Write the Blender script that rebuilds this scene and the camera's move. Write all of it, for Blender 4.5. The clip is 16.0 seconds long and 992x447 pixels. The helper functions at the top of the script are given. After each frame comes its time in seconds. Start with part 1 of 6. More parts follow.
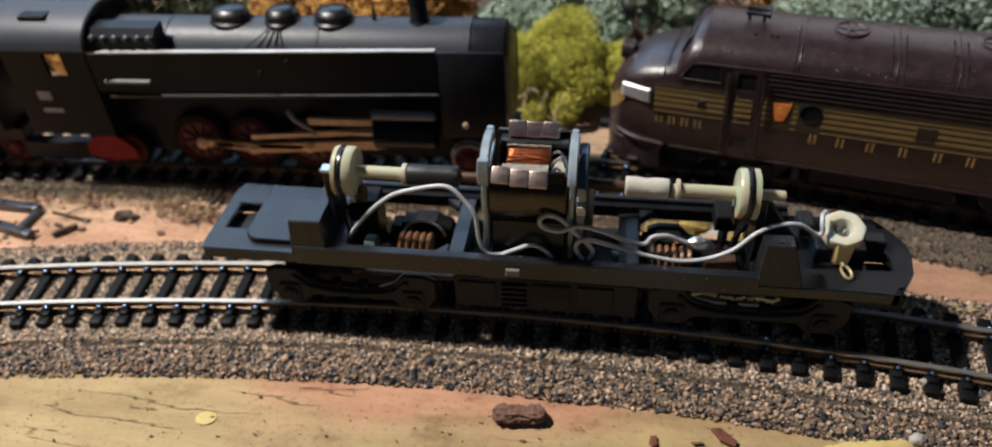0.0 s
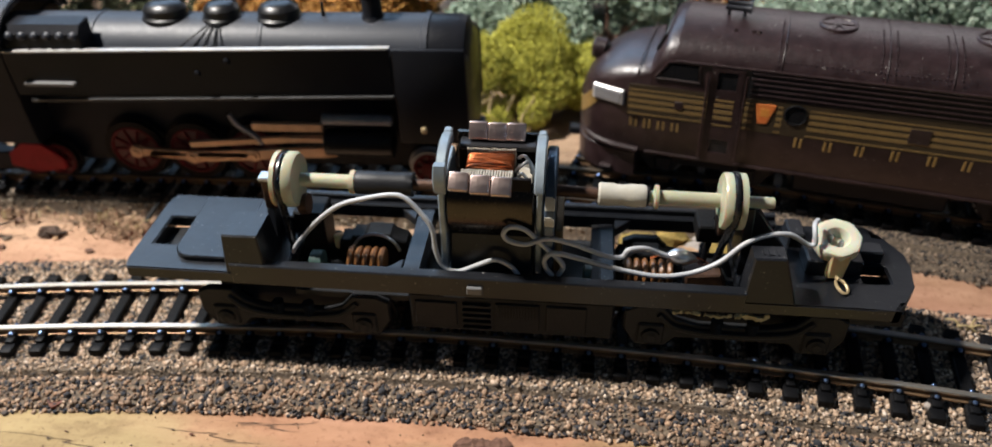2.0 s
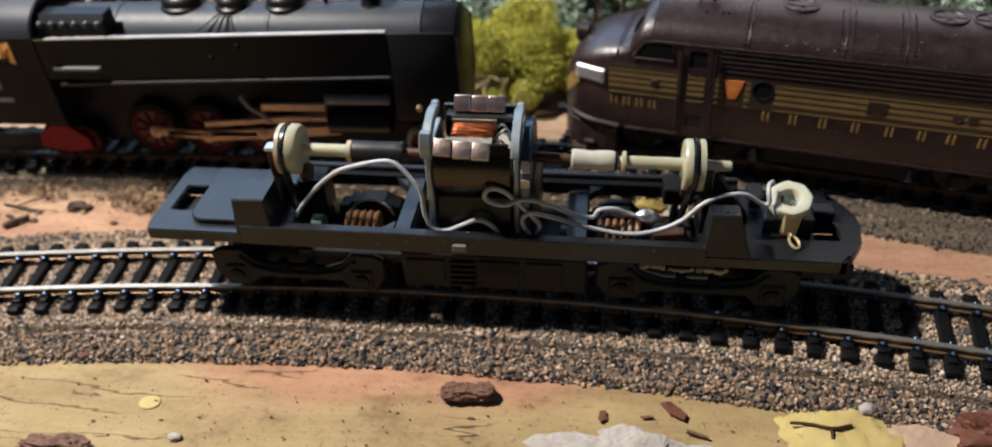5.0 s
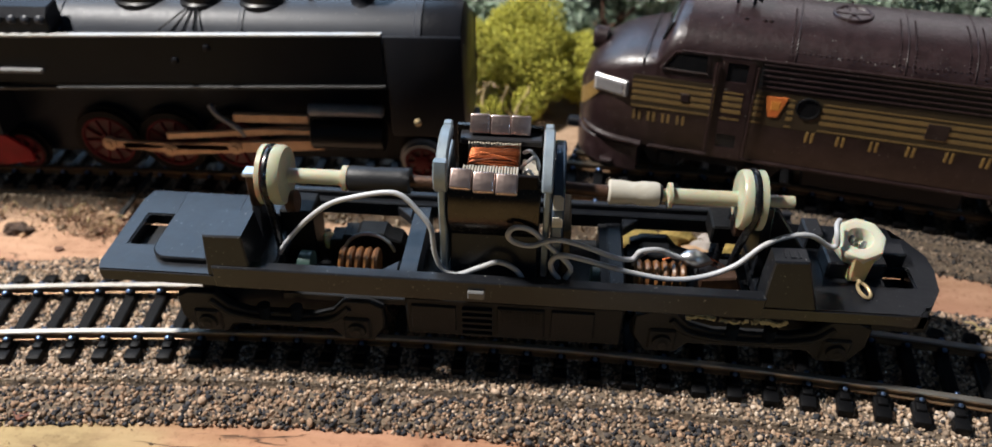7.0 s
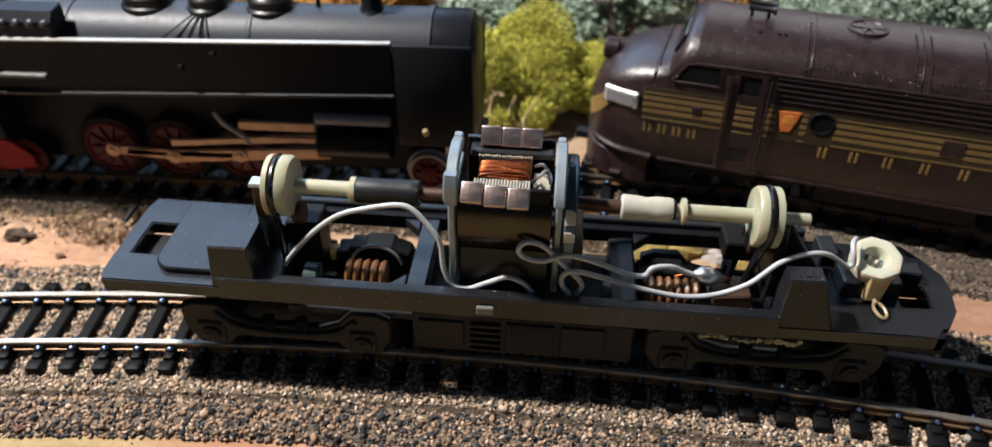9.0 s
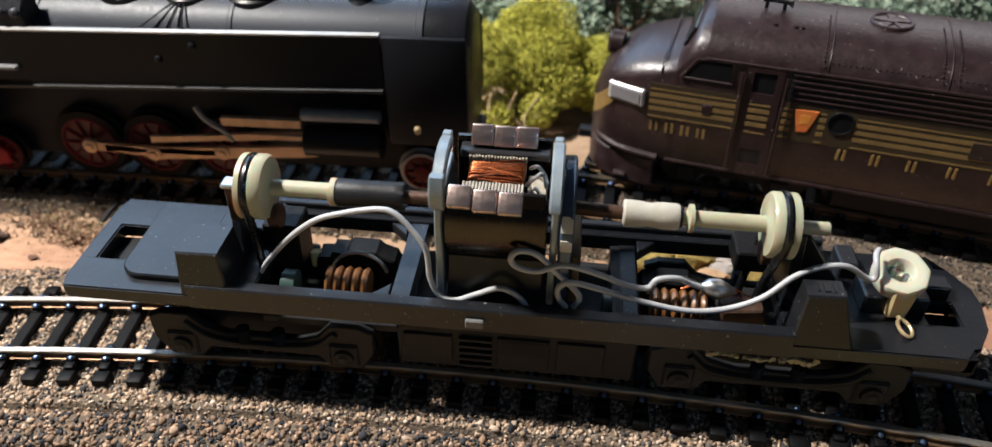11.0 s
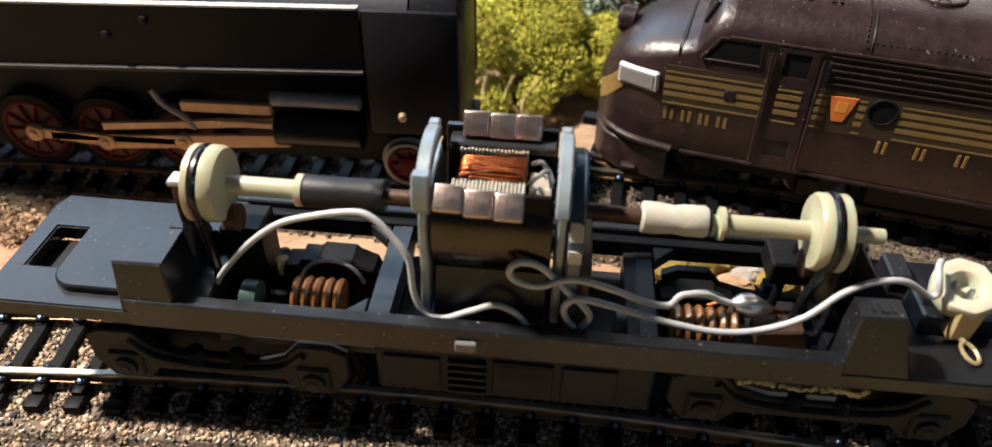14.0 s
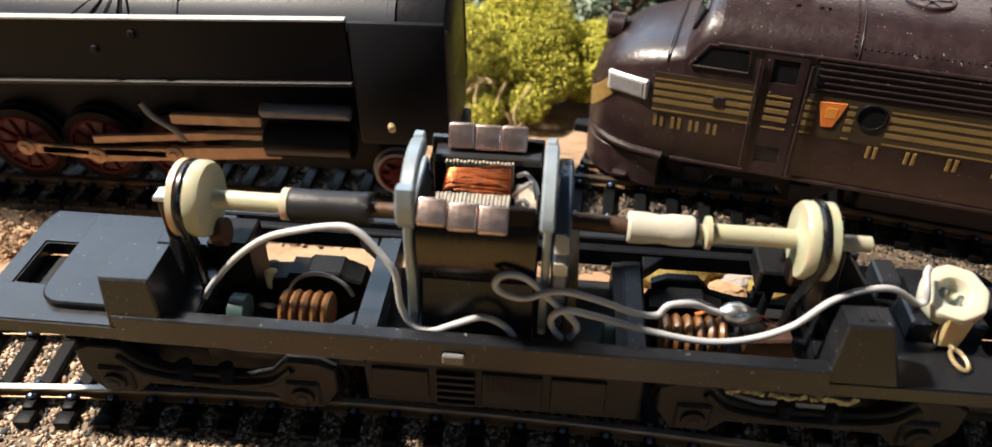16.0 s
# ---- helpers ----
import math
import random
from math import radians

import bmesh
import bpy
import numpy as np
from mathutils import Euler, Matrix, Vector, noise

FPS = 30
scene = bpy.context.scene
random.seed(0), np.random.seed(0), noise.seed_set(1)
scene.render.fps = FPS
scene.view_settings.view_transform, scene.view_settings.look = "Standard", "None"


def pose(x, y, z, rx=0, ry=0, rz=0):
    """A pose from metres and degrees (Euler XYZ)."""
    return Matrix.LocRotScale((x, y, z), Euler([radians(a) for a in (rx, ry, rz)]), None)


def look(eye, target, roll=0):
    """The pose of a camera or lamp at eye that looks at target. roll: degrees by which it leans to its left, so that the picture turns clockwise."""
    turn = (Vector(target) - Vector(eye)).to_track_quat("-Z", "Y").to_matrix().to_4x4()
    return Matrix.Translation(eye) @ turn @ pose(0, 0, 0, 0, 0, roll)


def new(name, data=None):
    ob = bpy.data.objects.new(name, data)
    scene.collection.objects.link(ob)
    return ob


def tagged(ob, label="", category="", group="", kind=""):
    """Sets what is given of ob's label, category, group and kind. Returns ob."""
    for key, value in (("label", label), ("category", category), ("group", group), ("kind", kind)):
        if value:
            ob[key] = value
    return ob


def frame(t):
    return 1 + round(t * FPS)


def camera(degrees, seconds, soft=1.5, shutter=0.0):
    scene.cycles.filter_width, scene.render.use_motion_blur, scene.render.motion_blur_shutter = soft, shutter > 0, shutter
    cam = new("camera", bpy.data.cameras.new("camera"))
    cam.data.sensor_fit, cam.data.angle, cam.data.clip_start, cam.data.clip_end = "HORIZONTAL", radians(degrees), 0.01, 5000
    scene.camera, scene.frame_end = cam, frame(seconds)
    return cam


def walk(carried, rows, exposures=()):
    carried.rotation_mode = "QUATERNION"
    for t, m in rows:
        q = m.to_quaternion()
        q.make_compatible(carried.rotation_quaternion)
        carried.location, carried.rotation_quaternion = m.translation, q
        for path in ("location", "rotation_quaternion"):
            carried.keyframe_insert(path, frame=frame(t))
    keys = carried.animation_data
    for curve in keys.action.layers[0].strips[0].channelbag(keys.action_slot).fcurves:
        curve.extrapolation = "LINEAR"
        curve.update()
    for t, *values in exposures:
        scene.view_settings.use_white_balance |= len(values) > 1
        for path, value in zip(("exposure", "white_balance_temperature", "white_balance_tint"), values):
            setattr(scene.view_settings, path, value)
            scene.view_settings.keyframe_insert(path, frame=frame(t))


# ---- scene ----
cam = camera(64.15, 16.0, soft=1.5)
cam.data.dof.use_dof, cam.data.dof.focus_distance, cam.data.dof.aperture_fstop = True, 0.163, 16.0
PATH = [
    (0, (0.02353, -0.17208, 0.17137), (-0.00361, -0.01709, 0.04791), -3.66),
    (0.5, (0.02298, -0.15278, 0.15713), (0.00401, 0.00427, 0.03474), -2.03),
    (1, (0.02458, -0.15816, 0.16233), (0.00663, -0.00046, 0.04064), -1.78),
    (1.5, (0.02430, -0.15869, 0.16157), (0.00500, -0.00051, 0.04071), -2.25),
    (2, (0.02366, -0.15526, 0.15765), (0.00336, 0.00275, 0.03673), -2.56),
    (2.5, (0.02733, -0.15694, 0.16601), (0.00388, 0.00005, 0.04434), -3.93),
    (3, (0.03429, -0.16704, 0.16398), (0.01030, -0.00983, 0.04269), -3.83),
    (3.5, (0.03618, -0.17733, 0.16358), (0.01021, -0.02018, 0.04262), -3.75),
    (6, (0.03144, -0.16591, 0.15969), (0.00830, -0.00899, 0.03786), -3.53),
    (6.5, (0.02267, -0.14943, 0.15736), (0.00309, 0.00638, 0.03351), -2.31),
    (7, (0.01682, -0.14493, 0.15219), (0.00213, 0.01205, 0.02914), -1.26),
    (7.5, (0.01249, -0.14353, 0.15187), (-0.00095, 0.01403, 0.02942), -0.17),
    (8, (0.01466, -0.14036, 0.15374), (0.00042, 0.01775, 0.03209), -0.65),
    (8.5, (0.01390, -0.14198, 0.15289), (-0.00047, 0.01603, 0.03113), -0.63),
    (11, (0.01665, -0.12954, 0.14509), (-0.00015, 0.02767, 0.02262), -0.57),
    (11.5, (0.01510, -0.12322, 0.14200), (-0.00221, 0.03324, 0.01863), -0.78),
    (12, (0.01609, -0.11712, 0.13869), (-0.00018, 0.03834, 0.01391), -0.46),
    (12.5, (0.01489, -0.11239, 0.13505), (-0.00145, 0.04283, 0.00999), -0.50),
    (13, (0.01438, -0.11155, 0.13461), (-0.00192, 0.04364, 0.00951), -0.41),
    (13.5, (0.01367, -0.11006, 0.13290), (-0.00161, 0.04505, 0.00758), 0.09),
    (14, (0.01396, -0.10852, 0.13288), (-0.00086, 0.04666, 0.00758), 0.05),
    (14.5, (0.01396, -0.10666, 0.13260), (-0.00047, 0.04831, 0.00699), 0.08),
    (15, (0.01455, -0.10759, 0.13269), (0.00023, 0.04755, 0.00728), -0.06),
    (15.5, (0.01647, -0.10789, 0.13392), (0.00163, 0.04727, 0.00860), -0.61),
    (16, (0.01667, -0.10716, 0.13399), (0.00117, 0.04837, 0.00922), -0.77),
]
walk(cam, [(t, look(eye, target, roll)) for t, eye, target, roll in PATH],
     [(0, -0.17, 6150, 12), (1, -0.05, 6150, 12), (3.5, 0.08, 6200, 12), (6, -0.2, 6150, 12), (6.5, -0.14, 6100, 12), (7.2, 0.06, 6100, 12), (8.5, 0.14, 6100, 12), (11, 0.16, 6150, 12), (12, 0.37, 6350, 13), (14.5, 0.47, 6750, 13), (15, 0.62, 6800, 13), (16, 0.64, 6850, 13)])

# ---- light ----
world = bpy.data.worlds.new("room")
scene.world = world
world.use_nodes = True
world.node_tree.nodes["Background"].inputs[0].default_value = (0.62, 0.78, 1.0, 1)
world.node_tree.nodes["Background"].inputs[1].default_value = 0.032


def lamp(name, at, target, size, watts, colour, height=0.0):
    data = bpy.data.lights.new(name, "AREA")
    data.shape, data.size, data.energy, data.color = "DISK", size, watts, colour
    if height:
        data.shape, data.size_y = "RECTANGLE", height
    ob = new(name, data)
    ob.matrix_world = look(at, target)
    return ob


lamp("key_lamp", (-0.38, 0.046, 0.60), (0, 0, 0.0), 0.05, 11.0, (1.0, 0.93, 0.82))
lamp("wide_back_window", (-0.55, 0.95, 0.80), (0, 0, 0.03), 1.1, 7.5, (0.50, 0.73, 1.0), 0.6)
# added fill with no known source, brightens the diesel's roof
lamp("roof_fill_lamp", (0.42, 0.95, 0.48), (0, 0, 0.03), 0.75, 1.5, (1.0, 0.93, 0.9), 0.36)
# small blue source inferred from blue glints; what it is stays unknown
lamp("cool_front_lamp", (0.42, -0.50, 0.42), (0, 0, 0.02), 0.035, 0.2, (0.34, 0.62, 1.0))


# ---- materials ----
def surface(name, colour, rough=0.6, metal=0.0, second=None, scale=300.0, mix=0.5, bump=0.0, bump_scale=900.0, per="", spec=0.5,
            stretch=(1, 1, 1), coat=0.0, specks=0.0):
    """A procedural surface: two colours mixed by noise (scale in cells a metre), fine relief, optional spread per piece."""
    m = bpy.data.materials.new(name)
    m.use_nodes = True
    nt = m.node_tree
    b = nt.nodes["Principled BSDF"]
    b.inputs["Roughness"].default_value = rough
    b.inputs["Metallic"].default_value = metal
    b.inputs["Specular IOR Level"].default_value = spec
    b.inputs["Coat Weight"].default_value = coat
    tc = nt.nodes.new("ShaderNodeTexCoord")
    mp = nt.nodes.new("ShaderNodeMapping")
    mp.inputs["Scale"].default_value = stretch
    nt.links.new(tc.outputs["Object"], mp.inputs[0])
    n1 = nt.nodes.new("ShaderNodeTexNoise")
    n1.inputs["Scale"].default_value, n1.inputs["Detail"].default_value = scale, 6
    nt.links.new(mp.outputs[0], n1.inputs[0])
    second = second or tuple(c * 0.72 for c in colour)
    ramp = nt.nodes.new("ShaderNodeValToRGB")
    ramp.color_ramp.elements[0].position, ramp.color_ramp.elements[1].position = 0.5 - mix / 2, 0.5 + mix / 2
    ramp.color_ramp.elements[0].color, ramp.color_ramp.elements[1].color = (*second, 1), (*colour, 1)
    nt.links.new(n1.outputs[0], ramp.inputs[0])
    out = ramp.outputs[0]
    if per:
        info = nt.nodes.new("ShaderNodeNewGeometry" if per == "island" else "ShaderNodeObjectInfo")
        hsv = nt.nodes.new("ShaderNodeHueSaturation")
        rng = nt.nodes.new("ShaderNodeMapRange")
        rng.inputs[3].default_value, rng.inputs[4].default_value = 0.6, 1.4
        nt.links.new(info.outputs["Random Per Island" if per == "island" else "Random"], rng.inputs[0])
        nt.links.new(rng.outputs[0], hsv.inputs["Value"])
        nt.links.new(out, hsv.inputs["Color"])
        out = hsv.outputs[0]
    if specks:
        n3 = nt.nodes.new("ShaderNodeTexNoise")
        n3.inputs["Scale"].default_value, n3.inputs["Detail"].default_value = 1300, 2
        nt.links.new(tc.outputs["Object"], n3.inputs[0])
        r3 = nt.nodes.new("ShaderNodeMapRange")
        r3.inputs[1].default_value, r3.inputs[2].default_value, r3.inputs[3].default_value, r3.inputs[4].default_value = 0.70, 0.76, 0.0, specks
        nt.links.new(n3.outputs[0], r3.inputs[0])
        mx = nt.nodes.new("ShaderNodeMix")
        mx.data_type = "RGBA"
        mx.inputs[7].default_value = (0.45, 0.43, 0.40, 1)
        nt.links.new(r3.outputs[0], mx.inputs[0])
        nt.links.new(out, mx.inputs[6])
        out = mx.outputs[2]
    nt.links.new(out, b.inputs["Base Color"])
    rr = nt.nodes.new("ShaderNodeMapRange")
    rr.inputs[3].default_value, rr.inputs[4].default_value = max(rough - 0.12, 0.03), min(rough + 0.12, 1)
    n2 = nt.nodes.new("ShaderNodeTexNoise")
    n2.inputs["Scale"].default_value, n2.inputs["Detail"].default_value = bump_scale, 5
    nt.links.new(mp.outputs[0], n2.inputs[0])
    nt.links.new(n2.outputs[0], rr.inputs[0])
    nt.links.new(rr.outputs[0], b.inputs["Roughness"])
    if bump:
        bp = nt.nodes.new("ShaderNodeBump")
        bp.inputs["Strength"].default_value, bp.inputs["Distance"].default_value = bump, 0.0006
        nt.links.new(n2.outputs[0], bp.inputs["Height"])
        nt.links.new(bp.outputs[0], b.inputs["Normal"])
    return m


def grains(name, stops, rough=0.9):
    """Grains: a colour for each island from a ramp."""
    m = bpy.data.materials.new(name)
    m.use_nodes = True
    nt = m.node_tree
    b = nt.nodes["Principled BSDF"]
    b.inputs["Roughness"].default_value = rough
    g = nt.nodes.new("ShaderNodeNewGeometry")
    ramp = nt.nodes.new("ShaderNodeValToRGB")
    e = ramp.color_ramp.elements
    while len(e) < len(stops):
        e.new(0.5)
    for k, (p, c) in enumerate(stops):
        e[k].position, e[k].color = p, (*c, 1)
    nt.links.new(g.outputs["Random Per Island"], ramp.inputs[0])
    tc = nt.nodes.new("ShaderNodeTexCoord")
    n = nt.nodes.new("ShaderNodeTexNoise")
    n.inputs["Scale"].default_value = 1800
    nt.links.new(tc.outputs["Object"], n.inputs[0])
    hsv = nt.nodes.new("ShaderNodeHueSaturation")
    rng = nt.nodes.new("ShaderNodeMapRange")
    rng.inputs[3].default_value, rng.inputs[4].default_value = 0.5, 1.5
    nt.links.new(n.outputs[0], rng.inputs[0])
    nt.links.new(rng.outputs[0], hsv.inputs["Value"])
    nt.links.new(ramp.outputs[0], hsv.inputs["Color"])
    nt.links.new(hsv.outputs[0], b.inputs["Base Color"])
    return m


def board(name):
    """Old painted board: tan, yellow and pink paint in patches, long cracks, grain and dirt."""
    m = bpy.data.materials.new(name)
    m.use_nodes = True
    nt = m.node_tree
    b = nt.nodes["Principled BSDF"]
    tc = nt.nodes.new("ShaderNodeTexCoord")

    def tex(scale, stretch, detail=5, rough=0.55):
        mp = nt.nodes.new("ShaderNodeMapping")
        mp.inputs["Scale"].default_value = stretch
        nt.links.new(tc.outputs["Object"], mp.inputs[0])
        n = nt.nodes.new("ShaderNodeTexNoise")
        n.inputs["Scale"].default_value, n.inputs["Detail"].default_value, n.inputs["Roughness"].default_value = scale, detail, rough
        nt.links.new(mp.outputs[0], n.inputs[0])
        return n.outputs[0]

    def math_(op, a, c):
        n = nt.nodes.new("ShaderNodeMath")
        n.operation = op
        for k, v in enumerate((a, c)):
            if isinstance(v, (int, float)):
                n.inputs[k].default_value = v
            else:
                nt.links.new(v, n.inputs[k])
        return n.outputs[0]

    def ramp(fac, *stops):
        n = nt.nodes.new("ShaderNodeValToRGB")
        e = n.color_ramp.elements
        while len(e) < len(stops):
            e.new(0.5)
        for k, (p, c) in enumerate(stops):
            e[k].position, e[k].color = p, (*c, 1)
        nt.links.new(fac, n.inputs[0])
        return n.outputs[0]

    def mixed(fac, a, c, kind="MIX"):
        n = nt.nodes.new("ShaderNodeMix")
        n.data_type, n.blend_type = "RGBA", kind
        if isinstance(fac, float):
            n.inputs[0].default_value = fac
        else:
            nt.links.new(fac, n.inputs[0])
        nt.links.new(a, n.inputs[6])
        nt.links.new(c, n.inputs[7])
        return n.outputs[2]
    sep = nt.nodes.new("ShaderNodeSeparateXYZ")
    nt.links.new(tc.outputs["Object"], sep.inputs[0])
    across = math_("MULTIPLY", math_("ADD", sep.outputs[0], 0.032), 15.5)
    patch = math_("MAXIMUM", math_("SUBTRACT", 1.0, math_("MULTIPLY", across, across)), 0.0)
    field = math_("ADD", math_("MULTIPLY", sep.outputs[1], 10.0), math_("MULTIPLY", tex(16, (0.6, 1, 1), 4), 0.8))
    field = math_("ADD", field, math_("SUBTRACT", math_("MULTIPLY", patch, 0.17), 0.03))
    paint = ramp(field, (0.0, (0.33, 0.245, 0.115)), (0.08, (0.355, 0.245, 0.125)), (0.17, (0.40, 0.215, 0.125)), (0.5, (0.42, 0.23, 0.155)), (0.8, (0.42, 0.26, 0.165)), (1.0, (0.40, 0.28, 0.19)))
    streak = ramp(tex(90, (0.12, 1, 1), 7, 0.7), (0.3, (0.66, 0.62, 0.55)), (0.6, (1, 1, 1)), (0.8, (1.12, 1.08, 1.0)))
    colour = mixed(1.0, paint, streak, "MULTIPLY")
    crack = math_("ABSOLUTE", math_("SUBTRACT", tex(110, (0.11, 1, 1), 4, 0.5), 0.5), 0)
    gate = ramp(tex(34, (0.35, 1, 1), 2), (0.47, (0, 0, 0)), (0.51, (1, 1, 1)))
    line = ramp(crack, (0.0, (1, 1, 1)), (0.0022, (1, 1, 1)), (0.006, (0, 0, 0)))
    cracks = mixed(1.0, line, gate, "MULTIPLY")
    dirt = ramp(tex(700, (1, 1, 1), 4, 0.7), (0.30, (0.5, 0.42, 0.36)), (0.44, (1, 1, 1)))
    colour = mixed(0.7, colour, dirt, "MULTIPLY")
    stain = ramp(tex(46, (0.7, 1, 1), 8, 0.72), (0.34, (0.50, 0.40, 0.33)), (0.46, (0.92, 0.88, 0.84)), (0.56, (1.06, 1.05, 1.03)))
    colour = mixed(0.75, colour, stain, "MULTIPLY")
    dark = nt.nodes.new("ShaderNodeRGB")
    dark.outputs[0].default_value = (0.07, 0.04, 0.025, 1)
    nt.links.new(mixed(cracks, colour, dark.outputs[0]), b.inputs["Base Color"])
    b.inputs["Roughness"].default_value = 0.8
    height = math_("SUBTRACT", math_("MULTIPLY", tex(400, (0.5, 1, 1), 6, 0.65), 0.5), cracks)
    bp = nt.nodes.new("ShaderNodeBump")
    bp.inputs["Strength"].default_value, bp.inputs["Distance"].default_value = 0.7, 0.0006
    nt.links.new(height, bp.inputs["Height"])
    nt.links.new(bp.outputs[0], b.inputs["Normal"])
    return m


BOARD = board("painted_board")
BLACK = surface("black_plastic", (0.0040, 0.0048, 0.0070), 0.34, 0, (0.0125, 0.0135, 0.0160), 95, 0.42, 0.06, 600, spec=0.42, specks=0.4)
DARK = surface("dark_plastic", (0.0135, 0.0142, 0.0158), 0.45, 0, (0.0190, 0.0192, 0.0200), 200, 0.6, 0.2, 1500, spec=0.16)
# blacker than DARK: shade inside the chassis openings put into the colour
GEARBOX = surface("shaded_black_plastic", (0.0035, 0.0037, 0.0042), 0.5, 0, (0.008, 0.0078, 0.0076), 300, 0.5, 0.2, 1500, spec=0.16)
SLEEPER = surface("sleeper_plastic", (0.0042, 0.0045, 0.0055), 0.5, 0, (0.007, 0.007, 0.0076), 400, 0.5, 0.2, 2500, per="object", spec=0.1)
# blue metal puts the cool glint into the spike's own colour
SPIKE = surface("spike_glint", (0.16, 0.24, 0.42), 0.36, 0.9, (0.12, 0.18, 0.32))
IVORY = surface("ivory_nylon", (0.40, 0.40, 0.295), 0.32, 0, (0.34, 0.335, 0.225), 150, 0.7, 0.04, 900)
WHITE_TUBE = surface("white_tube", (0.47, 0.45, 0.39), 0.5, 0, (0.39, 0.36, 0.29), 250, 0.6, 0.2, 700)
RUBBER = surface("black_rubber", (0.0075, 0.008, 0.0095), 0.5, 0, (0.012, 0.012, 0.014), 400, 0.6, 0.12, 1500, spec=0.3)
BAND = surface("rubber_band", (0.005, 0.0055, 0.007), 0.28, spec=0.4)
STEEL = surface("dull_steel", (0.42, 0.44, 0.46), 0.38, 0.9, (0.27, 0.29, 0.31), 300, 0.6, 0.15, 1500)
ZINC = surface("cast_zinc", (0.31, 0.36, 0.39), 0.40, 0.4, (0.17, 0.21, 0.25), 220, 0.6, 0.15, 1500)
NICKEL = surface("nickel", (0.72, 0.56, 0.50), 0.32, 1.0, (0.60, 0.45, 0.40), 300, 0.6, 0.04, 900)
CAN = surface("dark_can", (0.075, 0.064, 0.054), 0.24, 1.0, (0.05, 0.044, 0.038), 150, 0.6, 0.03, 1200)
COPPER = surface("copper_wire", (0.40, 0.105, 0.03), 0.32, 0.85, (0.10, 0.028, 0.012), 900, 0.7, 0.2, 3000)
BRASS = surface("brass", (0.60, 0.47, 0.27), 0.4, 0.6, (0.40, 0.30, 0.16), 500, 0.6, 0.2, 1500)
LAMIN = surface("lamination", (0.50, 0.45, 0.37), 0.5, 0.4, (0.32, 0.28, 0.22), 800, 0.5, 0.2, 2500)
RUST = surface("brown_shaft", (0.10, 0.05, 0.03), 0.5, 0.6, (0.05, 0.03, 0.02), 500, 0.6, 0.3, 1500)
WIRE = surface("grey_wire", (0.46, 0.465, 0.47), 0.38, 0, (0.34, 0.35, 0.37), 300, 0.6, 0.08, 1200)
AMBER = surface("amber_worm", (0.19, 0.082, 0.022), 0.36, 0, (0.085, 0.034, 0.014), 400, 0.6, 0.15, 1200)
SOLDER = surface("solder", (0.62, 0.62, 0.62), 0.34, 1.0)
TEAL = surface("teal_part", (0.045, 0.085, 0.075), 0.4)
RAILTOP = surface("rail_nickel", (0.62, 0.58, 0.52), 0.42, 0.9, (0.46, 0.42, 0.36), 200, 0.6, 0.1, 1500)
RAILDULL = surface("dull_rail", (0.10, 0.075, 0.05), 0.5, 0.5, (0.06, 0.045, 0.03), 200, 0.6, 0.1, 1500)
RAILWEB = surface("rail_web", (0.30, 0.19, 0.10), 0.5, 0.7, (0.16, 0.10, 0.06), 300, 0.6, 0.2, 1500)
CORK = surface("cork", (0.20, 0.15, 0.10), 0.95, 0, (0.07, 0.055, 0.045), 900, 0.5, 0.9, 1200)
SAND = surface("sand_ground", (0.50, 0.34, 0.20), 0.95, 0, (0.36, 0.22, 0.13), 60, 0.5, 0.9, 500)
STEAM = surface("satin_black_paint", (0.0105, 0.0112, 0.0145), 0.38, 0, (0.0075, 0.0080, 0.0104), 90, 0.6, 0.08, 900, spec=0.14, specks=0.05)
# lighter, bluer than STEAM: the reflected sheen on top is in the colour
BOILER = surface("boiler_sheen_black", (0.032, 0.036, 0.046), 0.46, 0, (0.023, 0.026, 0.034), 90, 0.6, 0.05, 900, spec=0.28, specks=0.2)
# wheel red darkened for the skirt's shade; BRIGHTRED is the lit red
RED = surface("shaded_red_wheel", (0.115, 0.006, 0.009), 0.5, 0, (0.07, 0.004, 0.006), 200, 0.6, 0.1, 900, spec=0.2)
BRIGHTRED = surface("bright_red", (0.32, 0.014, 0.016), 0.5, 0, (0.2, 0.01, 0.012), 200, 0.6, 0.1, 900, spec=0.2)
GLOSS = surface("gloss_black", (0.004, 0.0042, 0.005), 0.34, 0, (0.007, 0.007, 0.008), 90, 0.6, 0.04, 900, spec=0.38)
RODS = surface("rod_brass", (0.66, 0.43, 0.26), 0.45, 0.35, (0.46, 0.28, 0.16), 300, 0.6, 0.15, 1200)
TUSCAN = surface("tuscan_brown", (0.0115, 0.0047, 0.0051), 0.38, 0, (0.029, 0.0156, 0.0166), 260, 0.42, 0.16, 900, spec=0.6, specks=0.5)
GOLD = surface("gold_stripe", (0.22, 0.14, 0.045), 0.5, 0, (0.15, 0.1, 0.04), 300, 0.6, 0.1, 1200)
SILVER = surface("silver_paint", (0.62, 0.62, 0.62), 0.35, 0.3)
KEYGOLD = surface("keystone_gold", (0.72, 0.30, 0.05), 0.5, 0, (0.6, 0.2, 0.03), 400, 0.6)
KEYRED = surface("keystone_red", (0.62, 0.13, 0.03), 0.5, 0, (0.7, 0.25, 0.05), 400, 0.6)
GLASS = surface("dark_glazing", (0.012, 0.012, 0.013), 0.15)
LEDGE = surface("worn_ledge", (0.50, 0.49, 0.47), 0.35, 0.2, (0.26, 0.26, 0.26), 60, 0.6, 0.05, 900)
